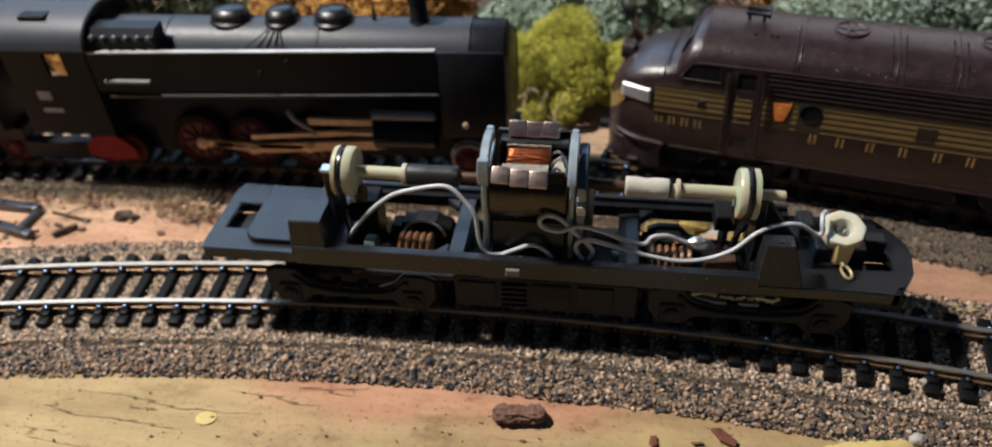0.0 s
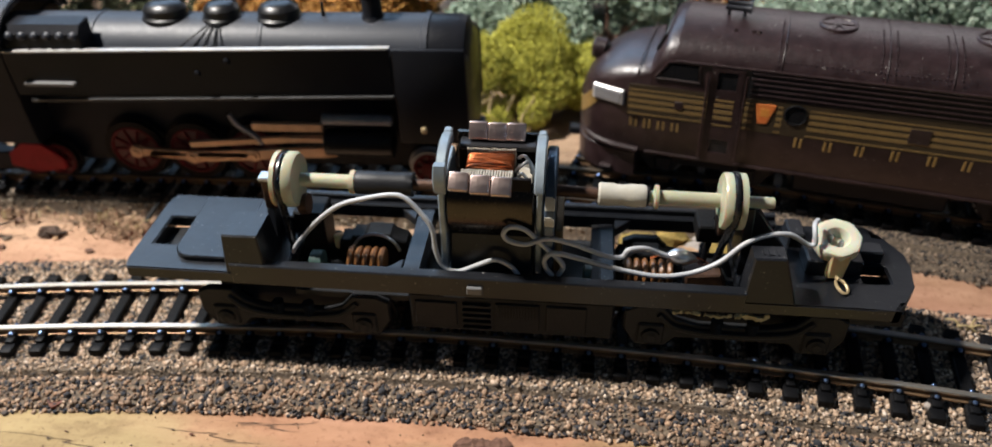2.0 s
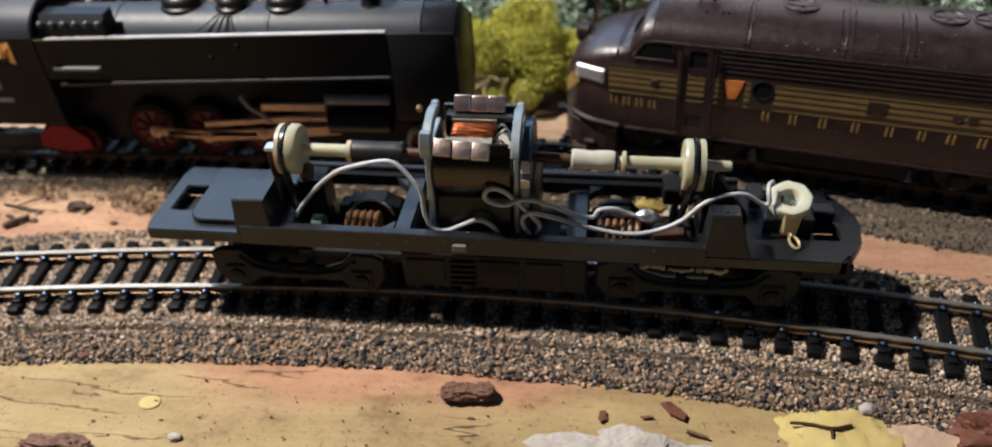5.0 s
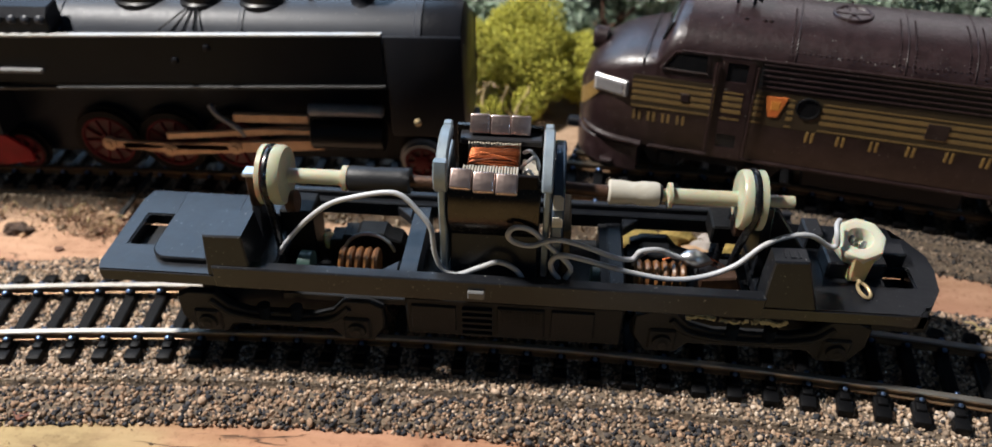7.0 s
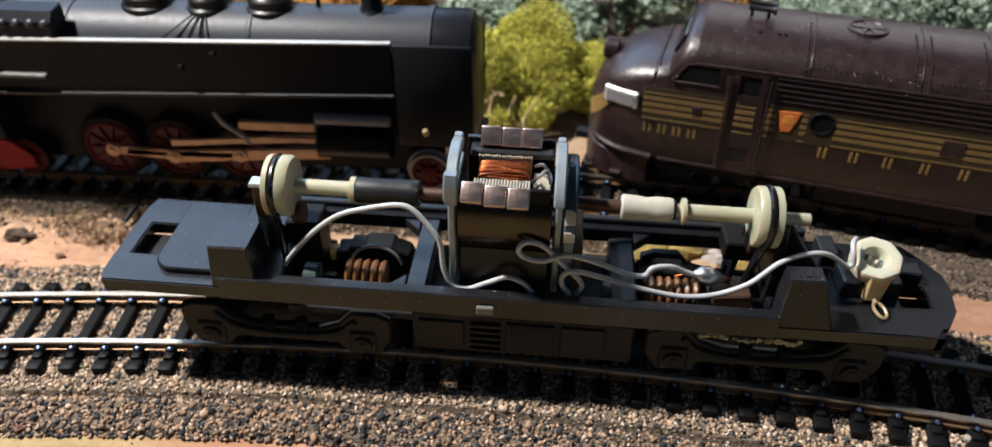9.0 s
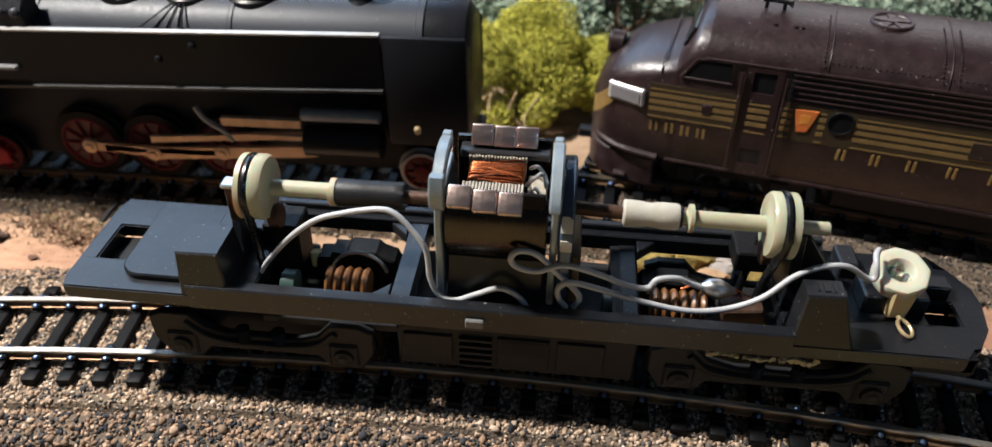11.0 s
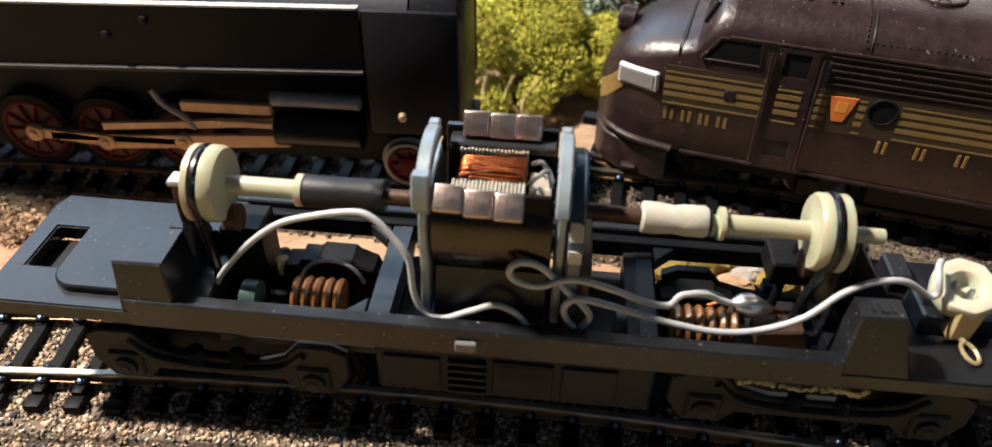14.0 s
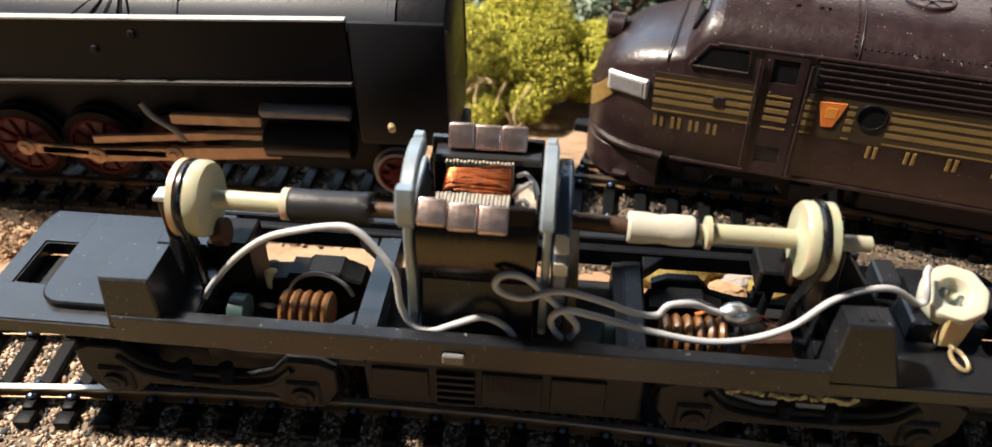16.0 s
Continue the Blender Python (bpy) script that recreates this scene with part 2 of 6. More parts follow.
OLIVE = surface("olive_band", (0.040, 0.028, 0.012), 0.5, 0, (0.03, 0.02, 0.01), 200, 0.6, 0.1, 1200)
BARK = surface("bark", (0.20, 0.105, 0.07), 0.9, 0, (0.06, 0.03, 0.02), 420, 0.5, 1.0, 700)
GRIT = grains("ballast_grain", [(0.0, (0.022, 0.024, 0.030)), (0.19, (0.085, 0.078, 0.074)), (0.30, (0.27, 0.20, 0.14)), (0.78, (0.48, 0.34, 0.23)), (1.0, (0.63, 0.53, 0.43))])
SHOULDER = grains("shoulder_grain", [(0.0, (0.014, 0.016, 0.022)), (0.34, (0.048, 0.047, 0.052)), (0.46, (0.17, 0.12, 0.082)), (0.82, (0.34, 0.215, 0.135)), (1.0, (0.52, 0.40, 0.30))])
# dark brown ballast, with the shade under the locomotives in its colour
FARGRIT = grains("shaded_dark_ballast_grain", [(0.0, (0.012, 0.011, 0.011)), (0.5, (0.045, 0.038, 0.034)), (0.62, (0.11, 0.08, 0.058)), (0.85, (0.20, 0.14, 0.095)), (1.0, (0.34, 0.26, 0.19))])
TANGRIT = grains("olive_ballast_grain", [(0.0, (0.030, 0.027, 0.022)), (0.35, (0.10, 0.085, 0.062)), (0.75, (0.22, 0.175, 0.12)), (1.0, (0.36, 0.29, 0.21))])
SANDGRIT = grains("brown_sand", [(0.0, (0.08, 0.05, 0.03)), (0.35, (0.20, 0.125, 0.075)), (0.7, (0.36, 0.24, 0.15)), (1.0, (0.48, 0.34, 0.22))])
MOSS = grains("moss", [(0.0, (0.12, 0.13, 0.014)), (0.45, (0.40, 0.385, 0.042)), (1.0, (0.64, 0.60, 0.12))])
LICHEN = grains("lichen", [(0.0, (0.15, 0.21, 0.15)), (0.5, (0.26, 0.34, 0.26)), (1.0, (0.40, 0.47, 0.38))])
AUTUMN = grains("autumn", [(0.0, (0.16, 0.07, 0.015)), (0.5, (0.38, 0.19, 0.04)), (1.0, (0.55, 0.30, 0.08))])
DARKLEAF = grains("dark_leaf", [(0.0, (0.012, 0.016, 0.008)), (0.5, (0.03, 0.04, 0.018)), (1.0, (0.07, 0.08, 0.03))])
STEELGREY = surface("worn_grey_plastic", (0.16, 0.16, 0.16), 0.5, 0, (0.1, 0.1, 0.1), 400, 0.6, 0.2, 1500)
STEELDARK = surface("dark_worn_paint", (0.035, 0.035, 0.036), 0.5, 0, (0.012, 0.012, 0.013), 120, 0.6, 0.1, 900)
DULLBRASS = surface("dull_brass", (0.14, 0.105, 0.05), 0.45, 0.5, (0.07, 0.05, 0.03), 400, 0.6, 0.2, 1500)
# black plastic; the blue of reflected sky is mixed into its colour
SCRAP = surface("sky_tinted_black_plastic", (0.035, 0.043, 0.060), 0.32, 0, (0.02, 0.024, 0.034), 200, 0.6, 0.1, 1500, spec=0.6)
SOIL = surface("dark_soil", (0.030, 0.020, 0.015), 0.9, 0, (0.10, 0.06, 0.04), 500, 0.5, 1.0, 900)
PALENYLON = surface("pale_nylon", (0.54, 0.54, 0.44), 0.34, 0, (0.47, 0.46, 0.35), 150, 0.7, 0.04, 900)
OLDNYLON = surface("amber_nylon", (0.62, 0.49, 0.27), 0.32, 0, (0.5, 0.37, 0.18), 150, 0.7, 0.04, 900)
OCHRE = surface("ochre_scatter", (0.36, 0.25, 0.07), 0.9, 0, (0.13, 0.10, 0.02), 420, 0.4, 1.0, 900)
BLUEBLACK = surface("blued_steel", (0.035, 0.035, 0.038), 0.38, 0.3, (0.02, 0.02, 0.023), 300, 0.6, 0.1, 1500)
BLUEGREY = surface("blue_grey_metal", (0.075, 0.11, 0.16), 0.22, 0.4, (0.045, 0.065, 0.10), 250, 0.6, 0.15, 1200)
TYRE = surface("wheel_tyre", (0.007, 0.005, 0.005), 0.5, 0.0, (0.004, 0.003, 0.003), 300, 0.6, 0.1, 1200, spec=0.1)
# deeper shaded copy of RED for the wheel centres
REDDARK = surface("red_shade", (0.09, 0.008, 0.009), 0.45, 0, (0.05, 0.005, 0.006), 200, 0.6, 0.1, 900)
SILVERDARK = surface("dull_silver", (0.30, 0.30, 0.31), 0.4, 0.3, (0.2, 0.2, 0.21), 300, 0.6, 0.1, 1200)
GOLDLIGHT = surface("gold_lettering", (0.25, 0.155, 0.045), 0.5, 0, (0.15, 0.09, 0.028), 500, 0.6, 0.1, 1200)
RUSTLEAF = surface("rust_leaf", (0.16, 0.05, 0.025), 0.7, 0, (0.08, 0.025, 0.015), 250, 0.6, 0.6, 700)
TWIG = surface("pale_twig", (0.42, 0.33, 0.17), 0.8, 0, (0.3, 0.22, 0.1), 300, 0.6, 0.4, 900)
YELLOW = surface("yellow_paint", (0.50, 0.41, 0.15), 0.8, 0, (0.42, 0.31, 0.12), 60, 0.5, 0.5, 500)
STRAW = surface("pale_fluff", (0.56, 0.48, 0.27), 0.9, 0, (0.36, 0.30, 0.15), 500, 0.5, 1.0, 1500)
CREAM = surface("cream_plaster", (0.44, 0.31, 0.22), 0.85, 0, (0.36, 0.24, 0.165), 80, 0.5, 0.7, 600)
PLASTER = surface("white_plaster", (0.44, 0.41, 0.38), 0.9, 0, (0.30, 0.26, 0.23), 220, 0.5, 1.0, 700)

# ---- building in millimetres ----
MM = 0.001


for m in (IVORY, OLDNYLON, PALENYLON):
    skin = m.node_tree.nodes["Principled BSDF"]
    skin.inputs["Subsurface Weight"].default_value = 0.45
    skin.inputs["Subsurface Scale"].default_value = 0.003


def thing(name, label, category, at=(0, 0, 0), turn=0.0, kind="", group=""):
    """An Empty at the thing's base (mm) with a turn about z in degrees; its parts are built in its own frame."""
    ob = new(name)
    ob.empty_display_size = 0.005
    ob.matrix_world = pose(at[0] * MM, at[1] * MM, at[2] * MM, 0, 0, turn)
    return tagged(ob, label, category, group, kind)


def mesh_of(name, bm, mat, smooth=True):
    me = bpy.data.meshes.new(name)
    bmesh.ops.recalc_face_normals(bm, faces=bm.faces)
    bmesh.ops.scale(bm, vec=(MM, MM, MM), verts=bm.verts)
    if smooth:
        for f in bm.faces:
            f.smooth = True
        for e in bm.edges:
            if len(e.link_faces) == 2 and e.calc_face_angle(0) > 0.6:
                e.smooth = False
    bm.to_mesh(me)
    bm.free()
    me.materials.append(mat)
    return me


def part(name, bm, mat, parent, label="", smooth=True):
    ob = new(name, mesh_of(name, bm, mat, smooth))
    ob.parent = parent
    return tagged(ob, label)


def piece(name, me, parent, m):
    ob = new(name, me)
    ob.parent = parent
    ob.matrix_basis = m
    return ob


def single(name, bm, mat, label, category, kind="", group="", smooth=True):
    return tagged(new(name, mesh_of(name, bm, mat, smooth)), label, category, group, kind)


def box(bm, x0, x1, y0, y1, z0, z1, bevel=0.0, seg=1):
    v = [bm.verts.new((x, y, z)) for x in (x0, x1) for y in (y0, y1) for z in (z0, z1)]
    fs = [bm.faces.new([v[k] for k in q]) for q in ((0, 1, 3, 2), (4, 6, 7, 5), (0, 4, 5, 1), (2, 3, 7, 6), (0, 2, 6, 4), (1, 5, 7, 3))]
    if bevel:
        bmesh.ops.bevel(bm, geom=list({e for f in fs for e in f.edges}), offset=bevel, segments=seg, affect="EDGES", profile=0.5)
    return bm


def lathe(bm, prof, p0, axis, seg=24):
    """A turned form: prof holds (distance along the axis, radius)."""
    a = Vector(axis).normalized()
    u = a.orthogonal().normalized()
    w = a.cross(u)
    rings = []
    for d, r in prof:
        c = Vector(p0) + a * d
        rings.append([bm.verts.new(c + (u * math.cos(k * math.tau / seg) + w * math.sin(k * math.tau / seg)) * max(r, 0.001)) for k in range(seg)])
    for A, B in zip(rings, rings[1:]):
        for k in range(seg):
            bm.faces.new((A[k], A[(k + 1) % seg], B[(k + 1) % seg], B[k]))
    bm.faces.new(rings[0][::-1])
    bm.faces.new(rings[-1])
    return bm


def rod(bm, p0, p1, r, seg=16, r1=None):
    d = Vector(p1) - Vector(p0)
    return lathe(bm, [(0, r), (d.length, r if r1 is None else r1)], p0, d, seg)


def prism(bm, pts, axis, a, b, bevel=0.0):
    """A plan polygon pulled along an axis: x takes (y, z), y takes (x, z), z takes (x, y)."""
    put = {"x": lambda p, q: (q, p[0], p[1]), "y": lambda p, q: (p[0], q, p[1]), "z": lambda p, q: (p[0], p[1], q)}[axis]
    A = [bm.verts.new(put(p, a)) for p in pts]
    B = [bm.verts.new(put(p, b)) for p in pts]
    fs = [bm.faces.new(A), bm.faces.new(B[::-1])]
    n = len(pts)
    fs += [bm.faces.new((A[k], B[k], B[(k + 1) % n], A[(k + 1) % n])) for k in range(n)]
    if bevel:
        bmesh.ops.recalc_face_normals(bm, faces=fs)
        bmesh.ops.bevel(bm, geom=list({e for f in fs[:2] for e in f.edges}), offset=bevel, segments=1, affect="EDGES")
    return bm


def spline(pts, steps=8):
    P = [Vector(p) for p in pts]
    P = [P[0] * 2 - P[1]] + P + [P[-1] * 2 - P[-2]]
    out = []
    for k in range(1, len(P) - 2):
        a, b, c, d = P[k - 1:k + 3]
        for s in range(steps):
            t = s / steps
            out.append(0.5 * (2 * b + (c - a) * t + (2 * a - 5 * b + 4 * c - d) * t * t + (3 * b - a - 3 * c + d) * t ** 3))
    return out + [P[-2]]


def tube(bm, pts, r, seg=10, steps=8, closed=False):
    line = spline(pts, steps) if steps > 1 else [Vector(p) for p in pts]
    if closed:
        line = line + line[:1]
    rings, u = [], None
    for k, c in enumerate(line):
        t = (line[min(k + 1, len(line) - 1)] - line[max(k - 1, 0)]).normalized()
        u = t.orthogonal().normalized() if u is None else (u - t * u.dot(t)).normalized()
        w = t.cross(u)
        rings.append([bm.verts.new(c + (u * math.cos(j * math.tau / seg) + w * math.sin(j * math.tau / seg)) * r) for j in range(seg)])
    for A, B in zip(rings, rings[1:]):
        for j in range(seg):
            bm.faces.new((A[j], A[(j + 1) % seg], B[(j + 1) % seg], B[j]))
    bm.faces.new(rings[0][::-1])
    bm.faces.new(rings[-1])
    return bm


def plate(bm, xs, ys, solid, z0, z1, bevel=0.0):
    """A plate on a grid of lines; solid(x, y) says which cells are there, so openings go through."""
    cells = {(i, j) for i in range(len(xs) - 1) for j in range(len(ys) - 1) if solid((xs[i] + xs[i + 1]) / 2, (ys[j] + ys[j + 1]) / 2)}
    vs = {}

    def v(i, j, k):
        if (i, j, k) not in vs:
            vs[i, j, k] = bm.verts.new((xs[i], ys[j], (z0, z1)[k]))
        return vs[i, j, k]
    for i, j in cells:
        bm.faces.new((v(i, j, 1), v(i + 1, j, 1), v(i + 1, j + 1, 1), v(i, j + 1, 1)))
        bm.faces.new((v(i, j, 0), v(i, j + 1, 0), v(i + 1, j + 1, 0), v(i + 1, j, 0)))
        for di, dj, a, b in ((-1, 0, (0, 0), (0, 1)), (1, 0, (1, 1), (1, 0)), (0, -1, (1, 0), (0, 0)), (0, 1, (0, 1), (1, 1))):
            if (i + di, j + dj) not in cells:
                a, b = (i + a[0], j + a[1]), (i + b[0], j + b[1])
                bm.faces.new((v(*a, 0), v(*a, 1), v(*b, 1), v(*b, 0)))
    bmesh.ops.dissolve_limit(bm, angle_limit=0.01, verts=bm.verts, edges=bm.edges)
    if bevel:
        es = [e for e in bm.edges if len(e.link_faces) == 2 and e.calc_face_angle(0) > 0.5]
        bmesh.ops.bevel(bm, geom=es, offset=bevel, segments=2, affect="EDGES", clamp_overlap=True)
    return bm


CUBE = np.array([(x, y, z) for x in (-1, 1) for y in (-1, 1) for z in (-1, 1)], float) * 0.5
QUADS = np.array([(0, 1, 3, 2), (4, 6, 7, 5), (0, 4, 5, 1), (2, 3, 7, 6), (0, 2, 6, 4), (1, 5, 7, 3)])


OCTA = np.array([(0.7, 0, 0), (-0.7, 0, 0), (0, 0.5, 0), (0, -0.5, 0), (0, 0, 0.32), (0, 0, -0.32)])
TRIS = np.array([(0, 2, 4), (2, 1, 4), (1, 3, 4), (3, 0, 4), (2, 0, 5), (1, 2, 5), (3, 1, 5), (0, 3, 5)])


GOLDEN = (1 + 5 ** 0.5) / 2
ICOSA = np.array([p for a in (-1, 1) for b in (-GOLDEN, GOLDEN) for p in ((0, a, b), (a, b, 0), (b, 0, a))]) * 0.33
GAPS = np.linalg.norm(ICOSA[:, None] - ICOSA[None], axis=-1)
ICOSA_TRIS = np.array([(i, j, k) if np.dot(np.cross(ICOSA[j] - ICOSA[i], ICOSA[k] - ICOSA[i]), ICOSA[i]) > 0 else (i, k, j)
                       for i in range(12) for j in range(i + 1, 12) for k in range(j + 1, 12) if max(GAPS[i, j], GAPS[j, k], GAPS[i, k]) < 0.7])


def lumps(name, places, sizes, mat, rng, leaf=False, smooth=False):
    """Many small lumps in one mesh, each jittered and turned at random: flat leaves, rounded pebbles or angular crumbs."""
    n = len(places)
    form, faces = (OCTA, TRIS) if leaf else (ICOSA, ICOSA_TRIS) if smooth else (CUBE, QUADS)
    v = form[None] * rng.uniform(0.62 if smooth else 0.55, 1.25, (n, len(form), 1)) * rng.uniform(0.5, 1.3, (n, 1, 3))
    q = rng.normal(size=(n, 4))
    q /= np.linalg.norm(q, axis=1)[:, None]
    w, x, y, z = q.T
    R = np.stack([1 - 2 * (y * y + z * z), 2 * (x * y - w * z), 2 * (x * z + w * y), 2 * (x * y + w * z), 1 - 2 * (x * x + z * z), 2 * (y * z - w * x),
                  2 * (x * z - w * y), 2 * (y * z + w * x), 1 - 2 * (x * x + y * y)], -1).reshape(n, 3, 3)
    v = np.einsum("nij,nkj->nki", R, v) * np.asarray(sizes)[:, None, None]
    v = (v + np.asarray(places)[:, None]) * MM
    f = (faces[None] + len(form) * np.arange(n)[:, None, None]).reshape(-1, faces.shape[1])
    me = bpy.data.meshes.new(name)
    me.from_pydata(v.reshape(-1, 3).tolist(), [], f.tolist())
    me.materials.append(mat)
    if smooth:
        me.shade_smooth()
    return new(name, me)


# ---- the ground ----
def ground():
    bm = bmesh.new()
    xs = np.r_[-2000, -600, np.arange(-260, 261, 4.0), 600, 2000]
    ys = np.r_[-1500, -400, np.arange(-120, 241, 4.0), 700, 2000]
    grid = [[bm.verts.new((x, y, 0.5 * noise.noise((x * 0.04, y * 0.06, 0)) + 0.25 * noise.noise((x * 0.15, y * 0.25, 3)) - 0.3)) for x in xs] for y in ys]
    for A, B in zip(grid, grid[1:]):
        for k in range(len(xs) - 1):
            bm.faces.new((A[k], A[k + 1], B[k + 1], B[k]))
    single("ground", bm, BOARD, "tan and pink painted layout board with cracks", "ground", "structure")


ground()


def arc(cx, cy, r, a0, a1, n):
    """Points on a track curve: (x, y, tangent angle); angles from the curve's crown in degrees, to the right."""
    out = []
    for k in range(n + 1):
        a = radians(a0 + (a1 - a0) * k / n)
        out.append((cx + r * math.sin(a), cy + r * math.cos(a), -a))
    return out


def sweep(bm, line, prof, closed=True):
    """A profile of (outward offset, height) along a plan line; outward is away from the curve's centre."""
    rows = [[bm.verts.new((x - math.sin(h) * o, y + math.cos(h) * o, z)) for o, z in prof] for x, y, h in line]
    n = len(prof)
    for A, B in zip(rows, rows[1:]):
        for k in range(n if closed else n - 1):
            bm.faces.new((A[k], A[(k + 1) % n], B[(k + 1) % n], B[k]))
    if closed:
        bm.faces.new(rows[0])
        bm.faces.new(rows[-1][::-1])
    return bm


def rail_mesh(line, off):
    bm = bmesh.new()
    prof = [(-1.2, 7.2), (1.2, 7.2), (1.2, 7.6), (0.35, 7.9), (0.35, 8.9), (0.75, 9.05), (0.75, 9.55), (0.55, 9.7), (-0.55, 9.7), (-0.75, 9.55), (-0.75, 9.05), (-0.35, 8.9), (-0.35, 7.9), (-1.2, 7.6)]
    sweep(bm, line, [(o + off, z) for o, z in prof])
    return bm


def sleeper_mesh():
    bm = bmesh.new()
    box(bm, -1.55, 1.55, -15.8, 15.8, 5.1, 7.1, 0.3)
    for s in (-1, 1):
        box(bm, -1.75, 1.75, min(s * 12.6, s * 15.9), max(s * 12.6, s * 15.9), 5.0, 7.3, 0.4, 2)
        box(bm, -1.2, 1.2, min(s * 10.4, s * 12.8), max(s * 10.4, s * 12.8), 6.5, 8.1, 0.45, 2)
    for s in (-1, 1):
        box(bm, -1.3, 1.3, s * 8.6 - 2.6, s * 8.6 + 2.6, 7.1, 7.35, 0.1)
        for side in (-1, 1):
            y = s * 8.6 + side * 1.45
            box(bm, -1.15, 1.15, y - 0.65, y + 0.65, 7.1, 8.75, 0.3)
    count = len(bm.faces)
    for s in (-1, 1):
        for side in (-1, 1):
            lathe(bm, [(0, 0.62), (0.25, 0.6), (0.5, 0.42), (0.6, 0.1)], (0, s * 8.6 + side * 1.75, 8.6), (0, side * 0.45, 1), 10)
    me = mesh_of("sleeper", bm, SLEEPER)
    me.materials.append(SPIKE)
    for p in me.polygons[count:]:
        p.material_index = 1
    return me


SLEEPER_MESH = sleeper_mesh()


def track(name, label, line, step, head=RAILTOP):
    t = thing(name, label, "railway track")
    for off in (-8.6, 8.6):
        r = part("rail", rail_mesh(line, off), RAILWEB, t, "brown-sided rail with a bright worn head")
        r.data.materials.append(head)
        for p in r.data.polygons:
            if p.center.z > 0.0092:
                p.material_index = 1
    length = 0.0
    for (x0, y0, h0), (x1, y1, h1) in zip(line, line[1:]):
        seg = math.hypot(x1 - x0, y1 - y0)
        while length < seg:
            f = length / seg
            piece("sleeper", SLEEPER_MESH, t, Matrix.Translation(((x0 + (x1 - x0) * f) * MM, (y0 + (y1 - y0) * f) * MM, 0)) @ Matrix.Rotation(h0, 4, "Z"))
            length += step
        length -= seg
    return t


def roadbed(name, line, top, foot, seed, n, label, grit=None, fine=1.0, shoulder=None):
    """A raised bed of loose ballast on cork along a track."""
    bm = bmesh.new()
    sweep(bm, line, [(-foot, -0.5), (-foot + 0.8, 1.0), (-top - 2.2, 3.7), (-top - 1.0, 2.8), (-top, 4.8), (top, 4.8), (top + 1.0, 2.8), (top + 2.2, 3.7), (foot - 0.8, 1.0), (foot, -0.5)])
    single(name, bm, CORK, "cork roadbed under the ballast", "roadbed", "structure")
    rng = np.random.default_rng(seed)
    a = np.array(line)
    k = rng.uniform(0, len(line) - 1.001, n)
    i = k.astype(int)
    f = (k - i)[:, None]
    c = a[i] * (1 - f) + a[i + 1] * f
    o = rng.uniform(-foot - 1, foot + 1, n)
    ao = np.abs(o)
    z = np.interp(ao, [0, top - 0.3, top + 0.5, top + 1.0, top + 2.2, foot - 0.8, foot, foot + 2], [5.1, 5.1, 3.4, 3.0, 3.9, 1.2, 0.3, 0.1])
    size = rng.uniform(0.50, 1.10, n) * np.where(rng.random(n) < 0.06, 1.6, 1) * fine
    P = np.stack([c[:, 0] - np.sin(c[:, 2]) * o, c[:, 1] + np.cos(c[:, 2]) * o, z + rng.uniform(-0.35, 0.05, n)], -1)
    if grit and not shoulder:
        tagged(lumps(name.replace("roadbed", "ballast"), P, size, grit, rng), label, "ballast", kind="stuff")
        return
    low = (ao > top + 0.6) | (rng.random(n) < (0.0 if shoulder else 0.1))
    tagged(lumps(name.replace("roadbed", "ballast"), P[~low], size[~low] * 0.92, grit or GRIT, rng, smooth=True), label, "ballast", kind="stuff")
    tagged(lumps(name.replace("roadbed", "ballast_shoulder"), P[low], size[low] * 1.12, shoulder or SHOULDER, rng, smooth=True), "coarse ballast grains on the shoulder of the bed", "ballast", kind="stuff")


LINE1 = arc(-30, -951.4, 950, -13, 12, 60)
LINE2 = arc(-128, -1832, 1900, -8, 6.0, 40)
F7_AT, F7_TURN = (91.1, 70.0), -13.8
c, sn = math.cos(radians(F7_TURN)), math.sin(radians(F7_TURN))
LINE3 = [(F7_AT[0] + c * s, F7_AT[1] + sn * s, radians(F7_TURN)) for s in (-68, -20, 40, 100, 160)]
track("near_track", "black sleepers with worn nickel rails on a curve", LINE1, 8.3)
track("far_track", "black sleepers and dull rails under the steam locomotive", LINE2, 8.3, RAILDULL)
track("siding_track", "black sleepers and dull rails under the diesel locomotive", LINE3, 8.3, RAILDULL)
roadbed("roadbed_near", LINE1, 20.5, 29.5, 1, 54000, "tan and black ballast grains under the near track")
roadbed("roadbed_far", LINE2, 15.5, 19.2, 2, 14000, "brown ballast grains under the far track, darkened for the locomotive's shade", FARGRIT, shoulder=TANGRIT)
roadbed("roadbed_siding", LINE3, 20, 27, 3, 26000, "grey-brown ballast grains under the siding", FARGRIT, 0.6)


# ---- the open locomotive chassis ----
TILT_DEG = 1.35


def arc_pts(cy, cz, r, a0, a1, n):
    return [(cy + r * math.cos(radians(a0 + (a1 - a0) * k / n)), cz + r * math.sin(radians(a0 + (a1 - a0) * k / n))) for k in range(n + 1)]


def draft(bm):
    """Leans the front face of a moulded lug back towards its top."""
    for v in bm.verts:
        if v.co.y < -12:
            v.co.y += 0.2 * max(v.co.z - 35.6, 0.0)


